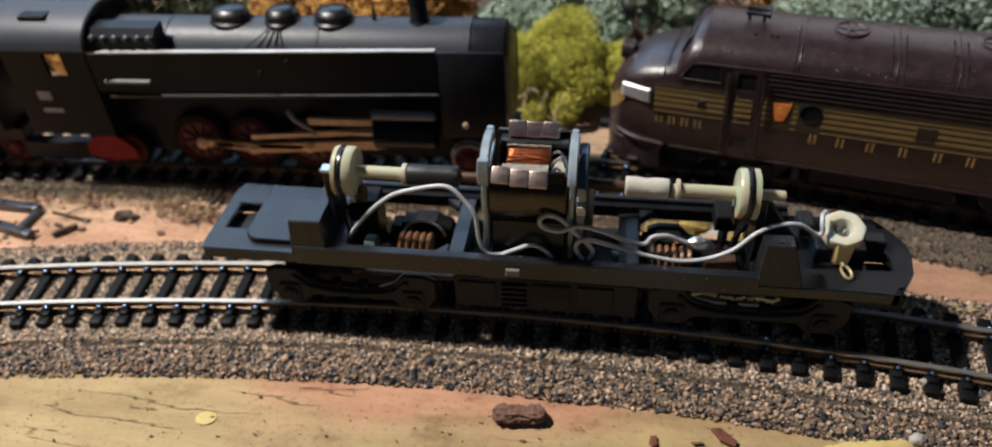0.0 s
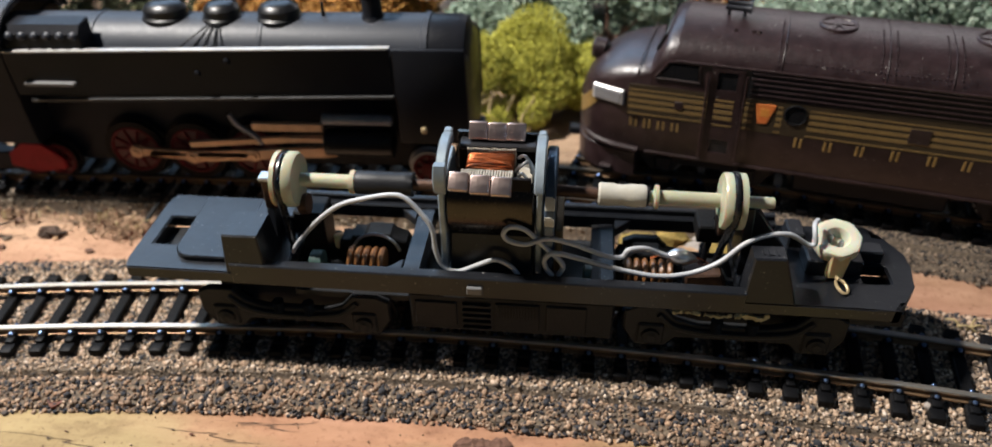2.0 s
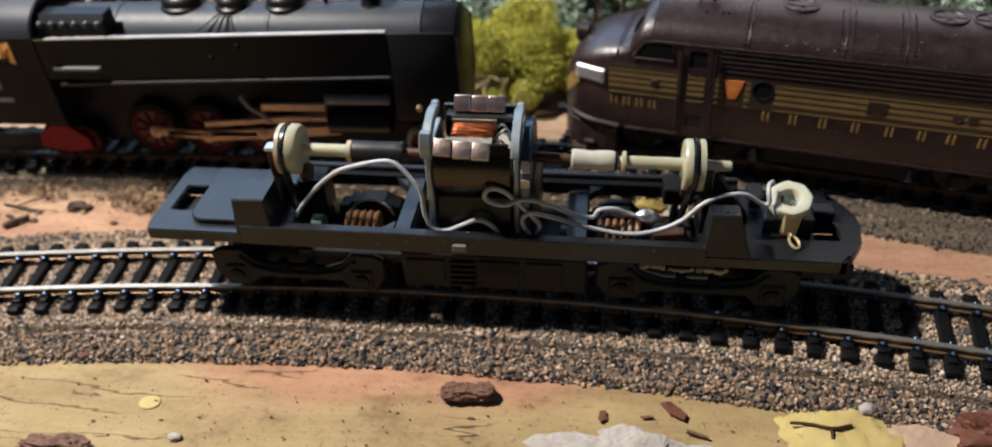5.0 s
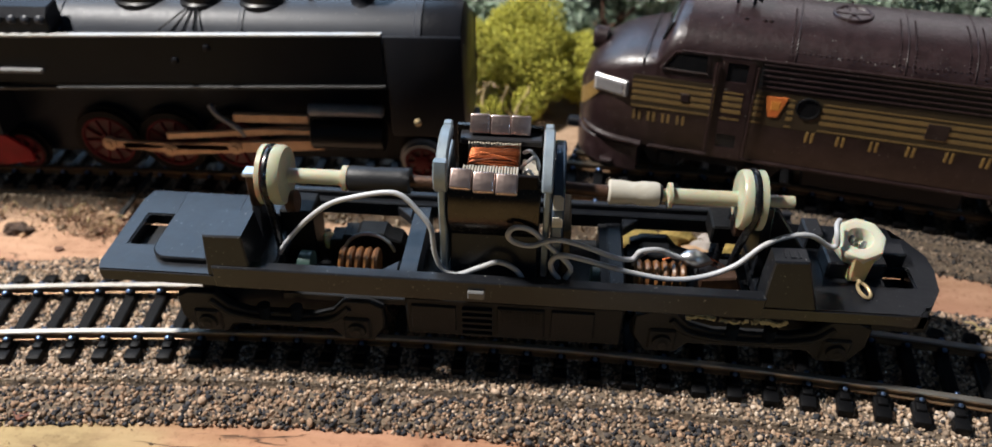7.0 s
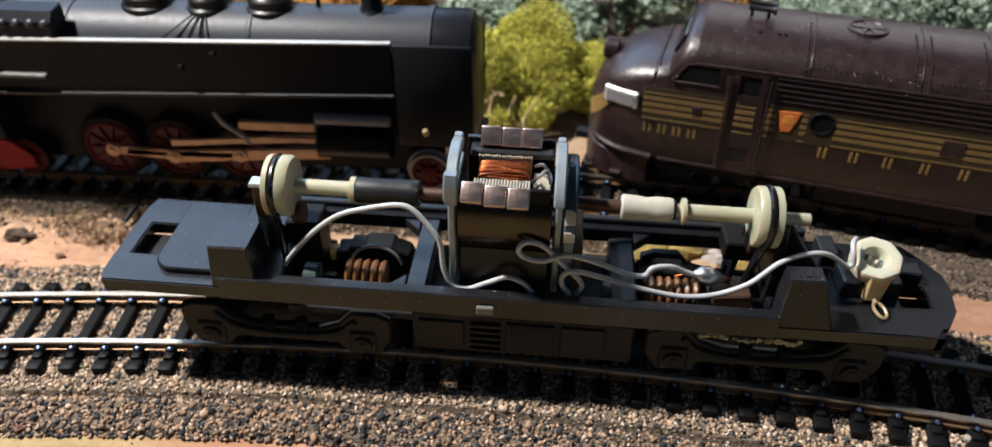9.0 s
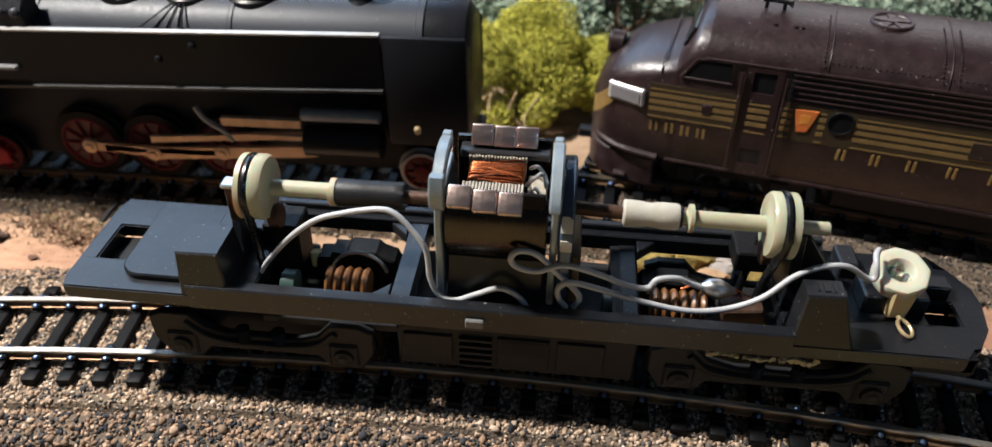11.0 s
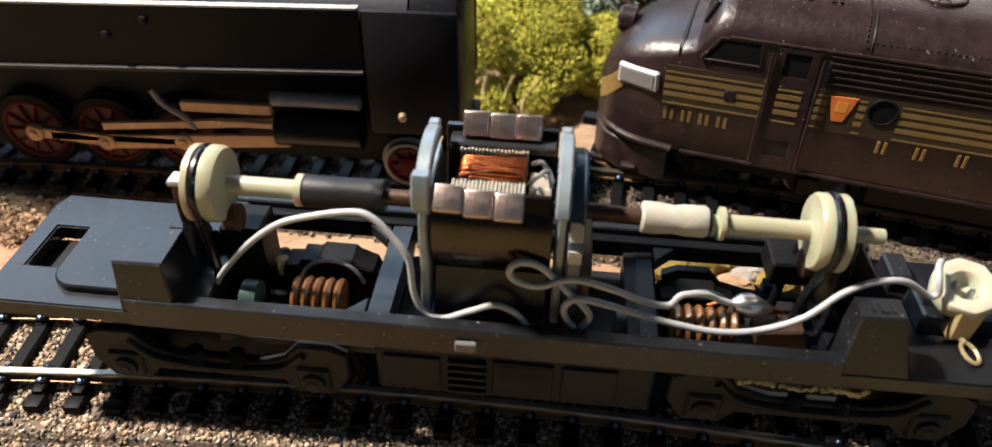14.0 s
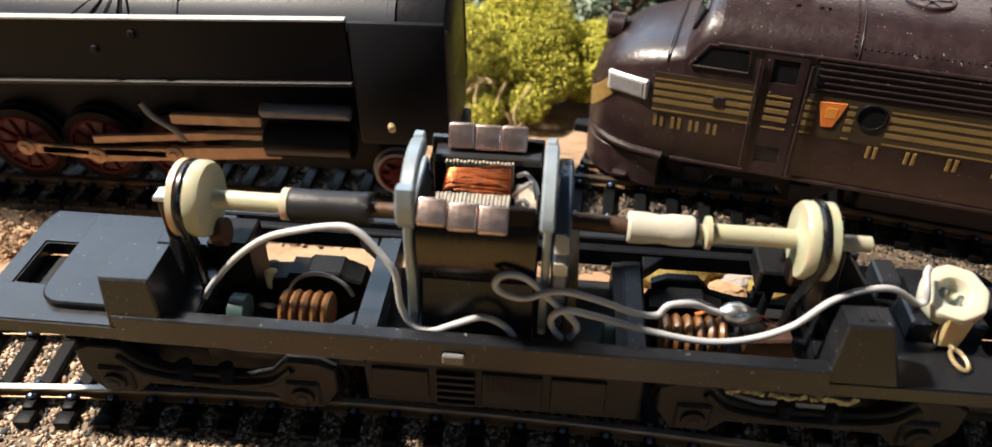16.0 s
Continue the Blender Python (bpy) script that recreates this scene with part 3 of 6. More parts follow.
def chassis():
    t = thing("locomotive_chassis", "black plastic model locomotive chassis with exposed motor and belt pulleys", "locomotive chassis")
    t.matrix_world = Matrix.Translation((-0.03, 0, 0.03)) @ Matrix.Rotation(radians(TILT_DEG), 4, "Y") @ Matrix.Translation((0.03, 0, -0.03))
    top, low, foot = 35.6, 33.1, 29.6

    # base plate with its openings
    bm = bmesh.new()

    def solid(x, y):
        if -84 < x < -77 and -7 < y < 4.5:
            return False
        if -13.6 < y < 10.5 and (-47 < x < -18.3 or -13.2 < x < 29 or 33 < x < 62):
            return False
        return not (91.5 < x < 98 and -7.2 < y < -0.5)
    plate(bm, [-88, -84, -77, -47, -18.3, -13.2, 29, 33, 62, 84, 91.5, 98, 103], [-16.5, -13.6, -10, -7.2, -7, -0.5, 4.5, 10.5, 14.5], solid, foot, low)
    for v in bm.verts:
        if v.co.x > 102:
            v.co.x = float(np.interp(v.co.y, (-16.5, -13.6, -10, -7, -0.5, 4.5, 10.5, 14.5), (96.5, 99.4, 102, 103.4, 104.6, 104.3, 101.0, 92)))
        if v.co.x < -87 and abs(v.co.y + 1) > 14:
            v.co.x += 1.2
        if v.co.y > 10 and v.co.z < 30 and -60 < v.co.x < 80:
            v.co.z = 31.6
    es = [e for e in bm.edges if len(e.link_faces) == 2 and e.calc_face_angle(0) > 0.5]
    bmesh.ops.bevel(bm, geom=es, offset=0.35, segments=2, affect="EDGES")
    frame_ = part("frame", bm, BLACK, t)
    # side rims and cross bars
    for y0, y1, x0, x1 in ((-16.5, -13.7, -60, 63), (10.6, 14.5, -60, 74)):
        bm = bmesh.new()
        z0 = foot - 0.12 if y0 < 0 else 31.4
        prism(bm, [(x0, z0), (x0, top), (x1, top), (x1, z0)], "y", y0 - (0.12 if y0 < 0 else 0), y1, 0.3)
        part("rim", bm, BLACK, frame_)
    bm = bmesh.new()
    prism(bm, [(-60, top - 0.2), (-60, top + 1.5), (74, top + 1.5), (74, top - 0.2)], "y", 12.4, 14.3, 0.3)
    part("ridge", bm, BLACK, frame_)
    for x0, x1 in ((-18.3, -13.2), (29.2, 33.4)):
        bm = bmesh.new()
        prism(bm, [(x0, low - 0.5), (x0 + 0.6, (top if x0 < 0 else 33.8) - 0.6), (x1 - 0.6, (top if x0 < 0 else 33.8) - 0.4), (x1, low - 0.5)], "y", -13.8, 10.6, 0.25)
        part("cross_bar", bm, BLACK, frame_)
    for x0, y0, sx, sy in ((-18.2, -13.7, -1, 1), (-18.2, 10.6, -1, -1), (-47, 10.6, 1, -1), (33.2, 10.6, 1, -1)):
        bm = bmesh.new()
        prism(bm, [(x0, y0), (x0 + sx * 4.2, y0), (x0, y0 + sy * 4.2)], "z", low - 1, top - 0.8, 0.2)
        part("corner_web", bm, BLACK, frame_)
    bm = bmesh.new()
    pts = [(-76.5, 12.5), (-76.5, -8.4)] + [(-71.9 + 4.6 * math.cos(radians(a)), -8.4 + 4.6 * math.sin(radians(a))) for a in range(190, 271, 10)] + [(-58, -13), (-58, 12.5)]
    prism(bm, pts, "z", low - 0.3, low + 1.5, 0.35)
    part("raised_plate", bm, BLACK, t)
    bm = bmesh.new()
    box(bm, -60, -47, 2.5, 13, low - 0.2, top + 1, 0.4)
    part("rear_block", bm, BLACK, t)
    bm = bmesh.new()
    prism(bm, [(-61.2, low - 0.3), (-61, 43.2), (-52.2, 43.4), (-51, low - 0.3)], "y", -16.4, -5, 0.35)
    draft(bm)
    part("lug", bm, BLACK, t)
    bm = bmesh.new()
    prism(bm, [(62.2, low - 0.3), (63.2, 44.6), (70.4, 44.8), (74.2, low - 0.3)], "y", -16.4, -9.5, 0.35)
    draft(bm)
    lug = part("lug", bm, BLACK, t)
    for x, w in ((65.4, 0.4), (66.6, 1.2), (68.4, 0.5)):
        part("raised_mark", box(bmesh.new(), x, x + w, -13.2, -11, 44.6, 44.95, 0.08), BLACK, lug)
    bm = bmesh.new()
    box(bm, -1.9, 1.9, -17.6, -16.4, 31.2, 33.4, 0.25)
    part("side_tab", bm, STEELGREY, t, "worn grey moulded tab")
    # added dark filler that hides lit ground, so the openings stay black
    bm = bmesh.new()
    box(bm, -17, 31, -13.4, 10.4, 24, 26, 0.2)
    box(bm, 27.5, 33, -13.4, 10.4, 25.8, 33.0, 0.2)
    box(bm, -46, -16.5, -13.4, -6, 24, 26, 0.2)
    part("dark_filler_tray", bm, DARK, t)
    for x0, x1, y0, y1, h in ((78.4, 91.3, -5.2, 2.5, 4.4), (76, 80, 5, 12, 4), (91.6, 97.6, 0.2, 4.6, 3.4)):
        bm = bmesh.new()
        box(bm, x0, x1, y0, y1, low - 0.2, low + h, 0.4)
        part("boss", bm, BLACK, t)

    # added boxes that block the lit ground below the end slots
    for x0, x1, y0, y1 in ((-87, -70, -9, 4.9), (88, 101, -13, 0.2)):
        part("slot_blocker", box(bmesh.new(), x0, x1, y0, y1, 24.5, 29.5, 0.5), DARK, t)

    # motor
    bm = bmesh.new()
    prism(bm, arc_pts(-0.5, 50.6, 10.9, 138, 232, 16) + [(-5.0, 40.5), (4, 40.5), (8.6, 40.6), (9.8, 44), (9.6, 60.5), (8.6, 60.5), (8.6, 42), (-7.6, 42.4), (-7.6, 57.6)], "x", -6.6, 13.2, 0.2)
    motor = part("motor", bm, CAN, t, "dark polished steel motor can")
    part("motor_foot", prism(bmesh.new(), [(-11.6, 30), (-8.4, 42.6), (-6.9, 43.6), (6.4, 43.6), (8.4, 42), (8.4, 30)], "x", -6.5, 13.1, 0.3), BLACK, motor)
    bm = bmesh.new()
    box(bm, -2.28, 2.28, -1.0, 1.0, -2.2, 2.2, 0.42, 3)
    mag = mesh_of("magnet", bm, NICKEL)
    for x, y, z, r, lean in ((-3.4, -11.9, 59.8, 1.5, -47), (1.35, -12.0, 59.3, -1.0, -44), (6.1, -12.1, 59.1, 0.6, -45), (-1.2, 8.0, 61.4, -1, -30), (3.4, 8.0, 61.2, 0.5, -32), (7.9, 8.0, 61.3, 1.2, -30)):
        piece("magnet", mag, motor, pose(x * MM, y * MM, z * MM, lean, r, 0))
    part("pole_plate", box(bmesh.new(), -5.6, 12.9, 4.9, 9.0, 57.6, 59.2, 0.3), BLUEBLACK, motor, "dark grey steel pole plate")
    part("pole_shoe", box(bmesh.new(), -5.0, 12.6, -9.9, -8.9, 56.4, 59.8, 0.2), TYRE, motor)
    for x0, x1, s in ((-9.2, -6.8, -1), (13.3, 15.7, 1)):
        bm = bmesh.new()
        outer = arc_pts(-0.5, 50.5, 13.4, 147, 66, 14)
        inner = arc_pts(-0.5, 50.5, 10.8, 66, 140, 14)
        prism(bm, [(-11.8, 57.2)] + outer + inner + [(-9.0, 57.2)], "x", x0, x1, 0.35)
        part("bracket", bm, ZINC, motor, "grey cast end bracket")
        bm = bmesh.new()
        prism(bm, [(-10.4, 33), (-11.2, 36), (-10.4, 44), (-11.0, 48), (-11.0, 53), (-10.2, 57.4), (-7, 57.4), (7, 57.4), (8.5, 50), (8.5, 33)], "x", x0 + 0.6, x1 - 0.3, 0.3)
        part("end_plate", bm, ZINC, motor, "grey cast end plate")
        if s < 0:
            bm = bmesh.new()
            prism(bm, [(-12.3, 57.4), (-12.5, 60.2), (-11.2, 63.2), (-9.2, 63.0), (-10.0, 56.2), (-11.2, 55.8)], "x", x0 - 0.1, x1 + 0.4, 0.3)
            part("jaw", bm, ZINC, motor, "grey cast clamp jaw")
        part("bracket_nub", box(bmesh.new(), x0 + 0.2, x1 - 0.3, 4.0, 6.0, 62.0, 63.4, 0.3), ZINC, motor)
    bm = bmesh.new()
    prism(bm, [(-9, 32), (-11.2, 37), (-11.6, 43)] + arc_pts(-0.5, 49.2, 12.0, 195, 20, 18) + [(8, 32)], "x", 15.7, 18.3, 0.4)
    part("brush_housing", bm, BLUEGREY, motor, "blue-grey housing with white reflection patches")
    # white pieces modelled in place of bright reflections on the housing
    for a0, a1 in ((146, 161), (169, 180), (196, 206)):
        bm = bmesh.new()
        rim_ = arc_pts(-0.5, 49.2, 12.3, a0, a1, 6)
        prism(bm, rim_ + arc_pts(-0.5, 49.2, 11.5, a1, a0, 6), "x", 15.9, 18.1, 0.1)
        for v in bm.verts:
            if v.co.x > 17 and v.co.z > 49.6 + 12 * math.sin(radians(a0 + 3)):
                v.co.x -= 0.8
        part("reflection_patch", bm, WHITE_TUBE, motor, "white patch standing in for a reflection")
    bm = bmesh.new()
    box(bm, 18.3, 20.2, -10.4, 7, 34, 46.5, 0.3)
    part("brush_strip", bm, DULLBRASS, motor, "dull brass brush strip")
    for y0, y1, z1 in ((-8.8, -5.6, 59.3), (4.0, 4.7, 58.7)):
        for k in range(19):
            x = -3.6 + 0.63 * k
            bm = bmesh.new()
            box(bm, x, x + 0.44, y0, y1, 52, z1 - 0.1 * math.sin(k * 1.7), 0.1)
            part("lamination", bm, LAMIN, motor, "")
    rr = random.Random(4)
    for k in range(26):
        y = -3.9 + 6.4 * (k / 25) + rr.uniform(-0.2, 0.2)
        z = 57.5 + 1.5 * math.cos((y + 0.6) / 4.6 * 1.5)
        bm = bmesh.new()
        dy = rr.uniform(-2.4, 2.4) if k % 5 == 0 else rr.uniform(-0.25, 0.25)
        tube(bm, [(-2.9, y - dy, z - 1.0), (-2.2, y - dy * 0.8, z), (2.5, y, z + rr.uniform(0, 0.3)), (7.2, y + dy * 0.8, z), (7.9, y + dy, z - 1.0)], 0.22, 6, 5)
        part("winding", bm, COPPER, motor, "")
    bm = bmesh.new()
    lathe(bm, [(0, 7.0), (11, 7.0)], (-3.2, -0.5, 50.5), (1, 0, 0), 28)
    part("armature_core", bm, DARK, motor)
    bm = bmesh.new()
    lathe(bm, [(0, 4.6), (3.6, 4.4), (3.8, 3.4)], (8.8, -0.5, 52.4), (1, 0, 0), 20)
    part("commutator", bm, LAMIN, motor)
    for pts in ([(8.6, -3.5, 57.6), (10, -4.4, 59.8), (11.6, -3.6, 60.6), (12.4, -3, 57)], [(9, 1, 58.6), (10.4, -1.2, 60.6), (11.8, -1, 58.8), (12.6, -1, 56.5)], [(9.2, -5.5, 57), (10.2, -5.8, 58.7), (11.2, -5.2, 57.2)]):
        bm = bmesh.new()
        tube(bm, pts, 0.38, 7, 6)
        part("lead", bm, SOLDER, motor, "tinned lead wire")

    # drive shafts and belts
    bm = bmesh.new()
    box(bm, -53.9, -51.0, -2.6, 1.0, 42.5, 51.0, 0.3)
    strip = part("axle_strip", bm, RUST, t, "bent brown metal strip at the axle end")
    part("axle_end", box(bmesh.new(), -54.6, -51.6, -2.7, 0.8, 50.6, 51.7, 0.3), SOLDER, strip, "bright square axle end")
    bm = bmesh.new()
    lathe(bm, [(0, 5.9), (0.4, 6.9), (1.5, 6.9), (1.9, 5.2), (3.0, 5.2), (3.3, 6.9), (4.9, 6.9), (5.7, 6.4), (5.9, 2.2), (6.2, 1.75), (18.6, 1.75), (18.7, 2.9), (19.9, 2.9), (20, 1.5)], (-50.4, -0.5, 50.5), (1, 0, 0), 36)
    part("pulley", bm, IVORY, t, "ivory nylon pulley and shaft")
    bm = bmesh.new()
    lathe(bm, [(0, 1.5), (0.05, 2.75), (0.5, 2.95), (6, 2.85), (12, 2.9), (14, 3.0), (14.3, 2.7), (13.9, 2.0)], (-30.4, -0.5, 50.5), (1, 0, 0.01), 24)
    rs = random.Random(8)
    for v in bm.verts:
        if v.co.x > -17.5:
            v.co.x += rs.uniform(-0.5, 0.25)
    part("coupling_sleeve", bm, RUBBER, t, "black rubber coupling sleeve with a torn end")
    for p0, p1 in (((-17, -0.5, 50.5), (-8, -0.5, 50.6)), ((17.5, -0.5, 51.0), (29, -0.5, 50.4))):
        bm = bmesh.new()
        rod(bm, p0, p1, 1.45)
        part("motor_shaft", bm, RUST, t, "brown rusty motor shaft")
    bm = bmesh.new()
    lathe(bm, [(0, 1.5), (0.05, 2.5), (0.4, 2.8), (3, 2.75), (5.4, 2.45), (7.5, 2.75), (10.6, 2.75), (11.2, 2.5), (11.3, 1.8)], (28, -0.5, 50.5), (1, 0, -0.01), 24)
    part("coupling_sleeve", bm, WHITE_TUBE, t, "white plastic coupling sleeve")
    bm = bmesh.new()
    lathe(bm, [(0, 1.9), (0.05, 2.3), (0.8, 2.2), (0.9, 1.6)], (39, -0.5, 50.4), (1, 0, 0), 16)
    part("sleeve_lining", bm, RUBBER, t)
    bm = bmesh.new()
    lathe(bm, [(0, 1.4), (0.9, 1.5), (1.0, 2.1), (1.2, 2.9), (2.0, 2.9), (2.3, 1.7), (16.2, 1.7), (16.5, 2.2), (16.6, 6.3), (17.2, 6.7), (18.5, 6.7), (18.9, 5.1), (19.9, 5.1), (20.2, 6.7), (21.6, 6.7), (21.9, 1.6), (22.2, 1.45), (28.6, 1.35), (28.8, 1.0)], (40, -0.5, 50.3), (1, 0, -0.005), 36)
    part("pulley", bm, IVORY, t, "ivory nylon pulley and shaft")
    for x, z, lx in ((-47.9, 50.5, 0.5), (59.4, 50.2, -3.5)):
        bm = bmesh.new()
        pts = [(x, -0.5 + 6.2 * math.cos(radians(a)), z + 6.2 * math.sin(radians(a))) for a in range(0, 181, 18)]
        pts += [(x + lx * 0.5, -5.6, 41), (x + lx, -4.6, 27), (x + lx, 0, 24.5), (x + lx, 4, 27), (x + lx * 0.5, 4.8, 41)]
        tube(bm, pts + pts[:1], 0.9, 10, 4)
        part("drive_belt", bm, BAND, t, "black rubber drive belt")
    for x in (-52.6, 63.4):
        bm = bmesh.new()
        peak = 43.5 if x < 0 else 49.2
        prism(bm, [(-6, 33), (-2.4, peak), (1.4, peak), (5, 33)], "x", x - 1.1, x + 1.1, 0.25)
        post = part("bearing_post", bm, BLACK, t)
    bm = bmesh.new()
    prism(bm, [(64.4, 48.5), (65.6, 48.5), (75, 35), (75, 33), (64.4, 33)], "y", -1.8, 0.8, 0.25)
    part("gusset", bm, BLACK, t)
    for x in (-45.6, 56.4):
        bm = bmesh.new()
        lathe(bm, [(0, 2.2), (0.3, 2.6), (2.4, 2.6), (2.6, 1.6)], (x, -1.0, 43.4), (1, 0, 0.1), 18)
        part("bearing", bm, RUST, t, "dull brown bearing cup")
        bm = bmesh.new()
        box(bm, x - 3.5, x + 4.5, 1, 9, 22 if x < 0 else 36, 39 if x < 0 else 41, 0.4)
        part("bearing_block", bm, GEARBOX, t)

    # socket with its eyelet
    bm = bmesh.new()
    a = Vector((-0.08, -0.32, 1)).normalized()
    seat = Vector((84.4, -2.6, 42.9)) - a * 5.6
    lathe(bm, [(0, 2.4), (0.5, 3.6), (1.6, 4.9), (2.4, 5.3), (5.1, 5.45), (5.45, 5.25), (5.6, 4.8), (5.58, 4.0), (5.45, 2.9), (5.1, 2.6), (2.4, 2.3), (2.3, 0.1)], seat, a, 40)
    u = a.orthogonal().normalized()
    w = a.cross(u)
    for v in bm.verts:
        d = v.co - seat
        h = d.dot(a)
        r = d - a * h
        if 1.5 < h and r.length > 4.7:
            th = math.atan2(r.dot(w), r.dot(u)) % (math.pi / 4) - math.pi / 8
            v.co = seat + a * h + r * (0.3 + 0.7 * math.cos(math.pi / 8) / math.cos(th)) * 1.03
    part("lamp_socket", bm, PALENYLON, t, "ivory eight-sided plastic socket")
    part("socket_foot", lathe(bmesh.new(), [(0, 3.0), (0.4, 2.7), (5.6, 2.5)], (84.8, -0.6, 32.9), (0, 0, 1), 20), IVORY, t)
    for dx, dy in ((-1.2, 0.9), (0.9, -0.9)):
        bm = bmesh.new()
        lathe(bm, [(0, 0.62), (2.6, 0.62), (3.1, 0.3)], seat + a * 2.0 + Vector((dx, dy, 0)), a, 10)
        part("contact", bm, STEEL, t, "steel contact in the socket")
    bm = bmesh.new()
    prism(bm, [(82.9, 33.7), (82.5, 40.6), (87.2, 40.6), (86.5, 33.7)], "y", -7.2, -4.2, 0.4)
    part("socket_stem", bm, OLDNYLON, t, "ivory socket stem")
    bm = bmesh.new()
    tube(bm, [(85.7 + 1.15 * math.cos(k) - 0.35 * math.sin(k), -9.9 + 2.1 * math.sin(k), 33.9 + 0.3 * math.sin(k)) for k in np.linspace(0.3, math.tau + 0.3, 17)], 0.4, 8, 2)
    tube(bm, [(85.3, -7.9, 34.2), (84.9, -7.0, 34.6), (84.6, -6.0, 35.4)], 0.55, 8, 3)
    part("eyelet", bm, BRASS, t, "brass wire eyelet")

    # wires
    for pts in ([(-49, -7, 30.5), (-45, -7.5, 36.8), (-39.3, -8, 43.7), (-33.4, -8, 48.6), (-27.6, -8, 50.8), (-20.3, -8.5, 52.7), (-16.6, -9, 52.2), (-13, -10, 48.8), (-10.4, -11, 45), (-9.6, -12, 38.7), (-7.8, -12.6, 34.9), (-4.3, -12.8, 33.9), (0.2, -12.8, 35.9), (4.5, -12.8, 37.8), (8.3, -12.8, 35.9), (10.9, -12.5, 31.5)],
                [(46, -6, 35.2), (43, -6.6, 36.6), (39.8, -7.5, 38.6), (35.9, -8.5, 38.8), (34.2, -9, 36.9), (30.1, -10, 38.1), (23.3, -11, 41.7), (16.9, -12, 44.1), (11.8, -12.6, 42.7), (7.9, -13, 43.9), (6.6, -13, 45.9), (8.1, -12.5, 47.5), (11.7, -11.8, 46.2), (16, -11.5, 41.3), (19.2, -12, 38.3), (20.6, -12.5, 36.2), (19.6, -12, 33.2)],
                [(18.1, -12, 33.0), (16.6, -12.5, 35.6), (16.2, -12.5, 38.3), (18.4, -12.5, 40.2), (23.6, -12, 38.7), (33.5, -11.5, 35.3), (42.4, -11, 33.2), (49.8, -10.5, 33.8), (56.5, -10, 37), (61.8, -8.5, 41.6), (66.8, -7, 43.2), (72.2, -6, 43), (77, -5.5, 39.8), (78.6, -5.4, 40.2), (78.3, -4.6, 42.4), (78.5, -2.5, 43.6), (79.6, -0.6, 43.4)]):
        lift = [(x, y, z + (x + 30) * math.tan(radians(TILT_DEG))) for x, y, z in pts]
        bm = bmesh.new()
        tube(bm, lift, 0.6, 12, 8)
        part("wire", bm, WIRE, t, "grey insulated wire")
    bm = bmesh.new()
    lathe(bm, [(0, 0.5), (1.2, 1.7), (3.2, 2.3), (5.2, 1.7), (7.6, 0.4)], (45.4, -5.6, 37.2), (1, 0.05, -0.2), 16)
    part("solder_joint", bm, SOLDER, t, "bright solder blob")
    rs = random.Random(3)
    for k in range(7):
        bm = bmesh.new()
        e = Vector((53.5 + rs.uniform(-1, 2.5), -5 + rs.uniform(-2, 1), 35 + rs.uniform(-1.5, 1)))
        tube(bm, [(50.8, -5.4, 36.4), (Vector((50.8, -5.4, 36.4)) + e) / 2 + Vector((0, 0, 0.6)), e], 0.14, 5, 4)
        part("wire_strand", bm, COPPER, t)
    for k in range(4):
        bm = bmesh.new()
        tube(bm, [(46, -5.8, 37), (43.4, -6 + 0.5 * k, 37.0 - 0.4 * k), (41.6, -6.6 + 0.8 * k, 36.6 - 0.6 * k)], 0.12, 5, 3)
        part("wire_strand", bm, COPPER, t)

    # gear towers seen in the openings
    for x, n in ((-30, 5), (38.5, 6)):
        off = (x + 30) * math.tan(radians(TILT_DEG))
        bm = bmesh.new()
        lathe(bm, [p for k in range(n) for p in ((k * 1.95, 2.2), (k * 1.95 + 0.25, 3.5), (k * 1.95 + 0.9, 3.9), (k * 1.95 + 1.45, 3.5), (k * 1.95 + 1.7, 2.2))], (x - 3, -7.2, 31.2 + off * 0.6), (1, 0, 0), 24)
        part("worm_gear", bm, AMBER, t, "amber plastic worm")
        bm = bmesh.new()
        d = -3.5 if x < 0 else -5.5
        prism(bm, [(x - 8.6, 20), (x - 8.6, 31 + d), (x - 7.4, 34.6 + d), (x - 4.6, 34.9 + d), (x - 4, 36.3 + d), (x - 1, 36.3 + d), (x, 37.2 + d), (x + 6, 37.2 + d), (x + 7, 36 + d), (x + 10, 35 + d), (x + 12, 30 + d), (x + 12, 20)], "y", 0.5, 6, 0.4)
        part("gear_tower", bm, GEARBOX, t)
        bm = bmesh.new()
        tube(bm, [(x + 3.0 + 6.2 * math.cos(k), -2.4, 29.5 + 6.6 * math.sin(k)) for k in np.linspace(0.25, 2.9, 9)], 0.42, 7, 3)
        part("spring_clip", bm, STEEL, t, "bent steel spring clip")
        bm = bmesh.new()
        lathe(bm, [(0, 2.4), (0.4, 3.0), (3.2, 3.0), (3.6, 2.0)], (x - 13, -7, 30), (1, 0, 0), 18)
        part("gear_hub", bm, TEAL, t, "dull green gear hub")
    bm = bmesh.new()
    lathe(bm, [(0, 1.4), (2.4, 1.6), (2.8, 1.0)], (-52, -8, 30), (1, 0, 0), 14)
    part("axle_bush", bm, BRASS, t)
    part("spacer", lathe(bmesh.new(), [(0, 1.0), (0.3, 1.3), (3.4, 1.3), (3.7, 0.9)], (-37.9, 1.6, 28.0), (-0.15, 0.3, 1), 16), OLDNYLON, t, "yellowed nylon spacer")
    bm = bmesh.new()
    prism(bm, [(50, 24), (50, 33.5), (58, 34.5), (60, 30), (60, 24)], "y", -9, -4, 0.4)
    part("gear_cover", bm, RUST, t, "brown gear cover")

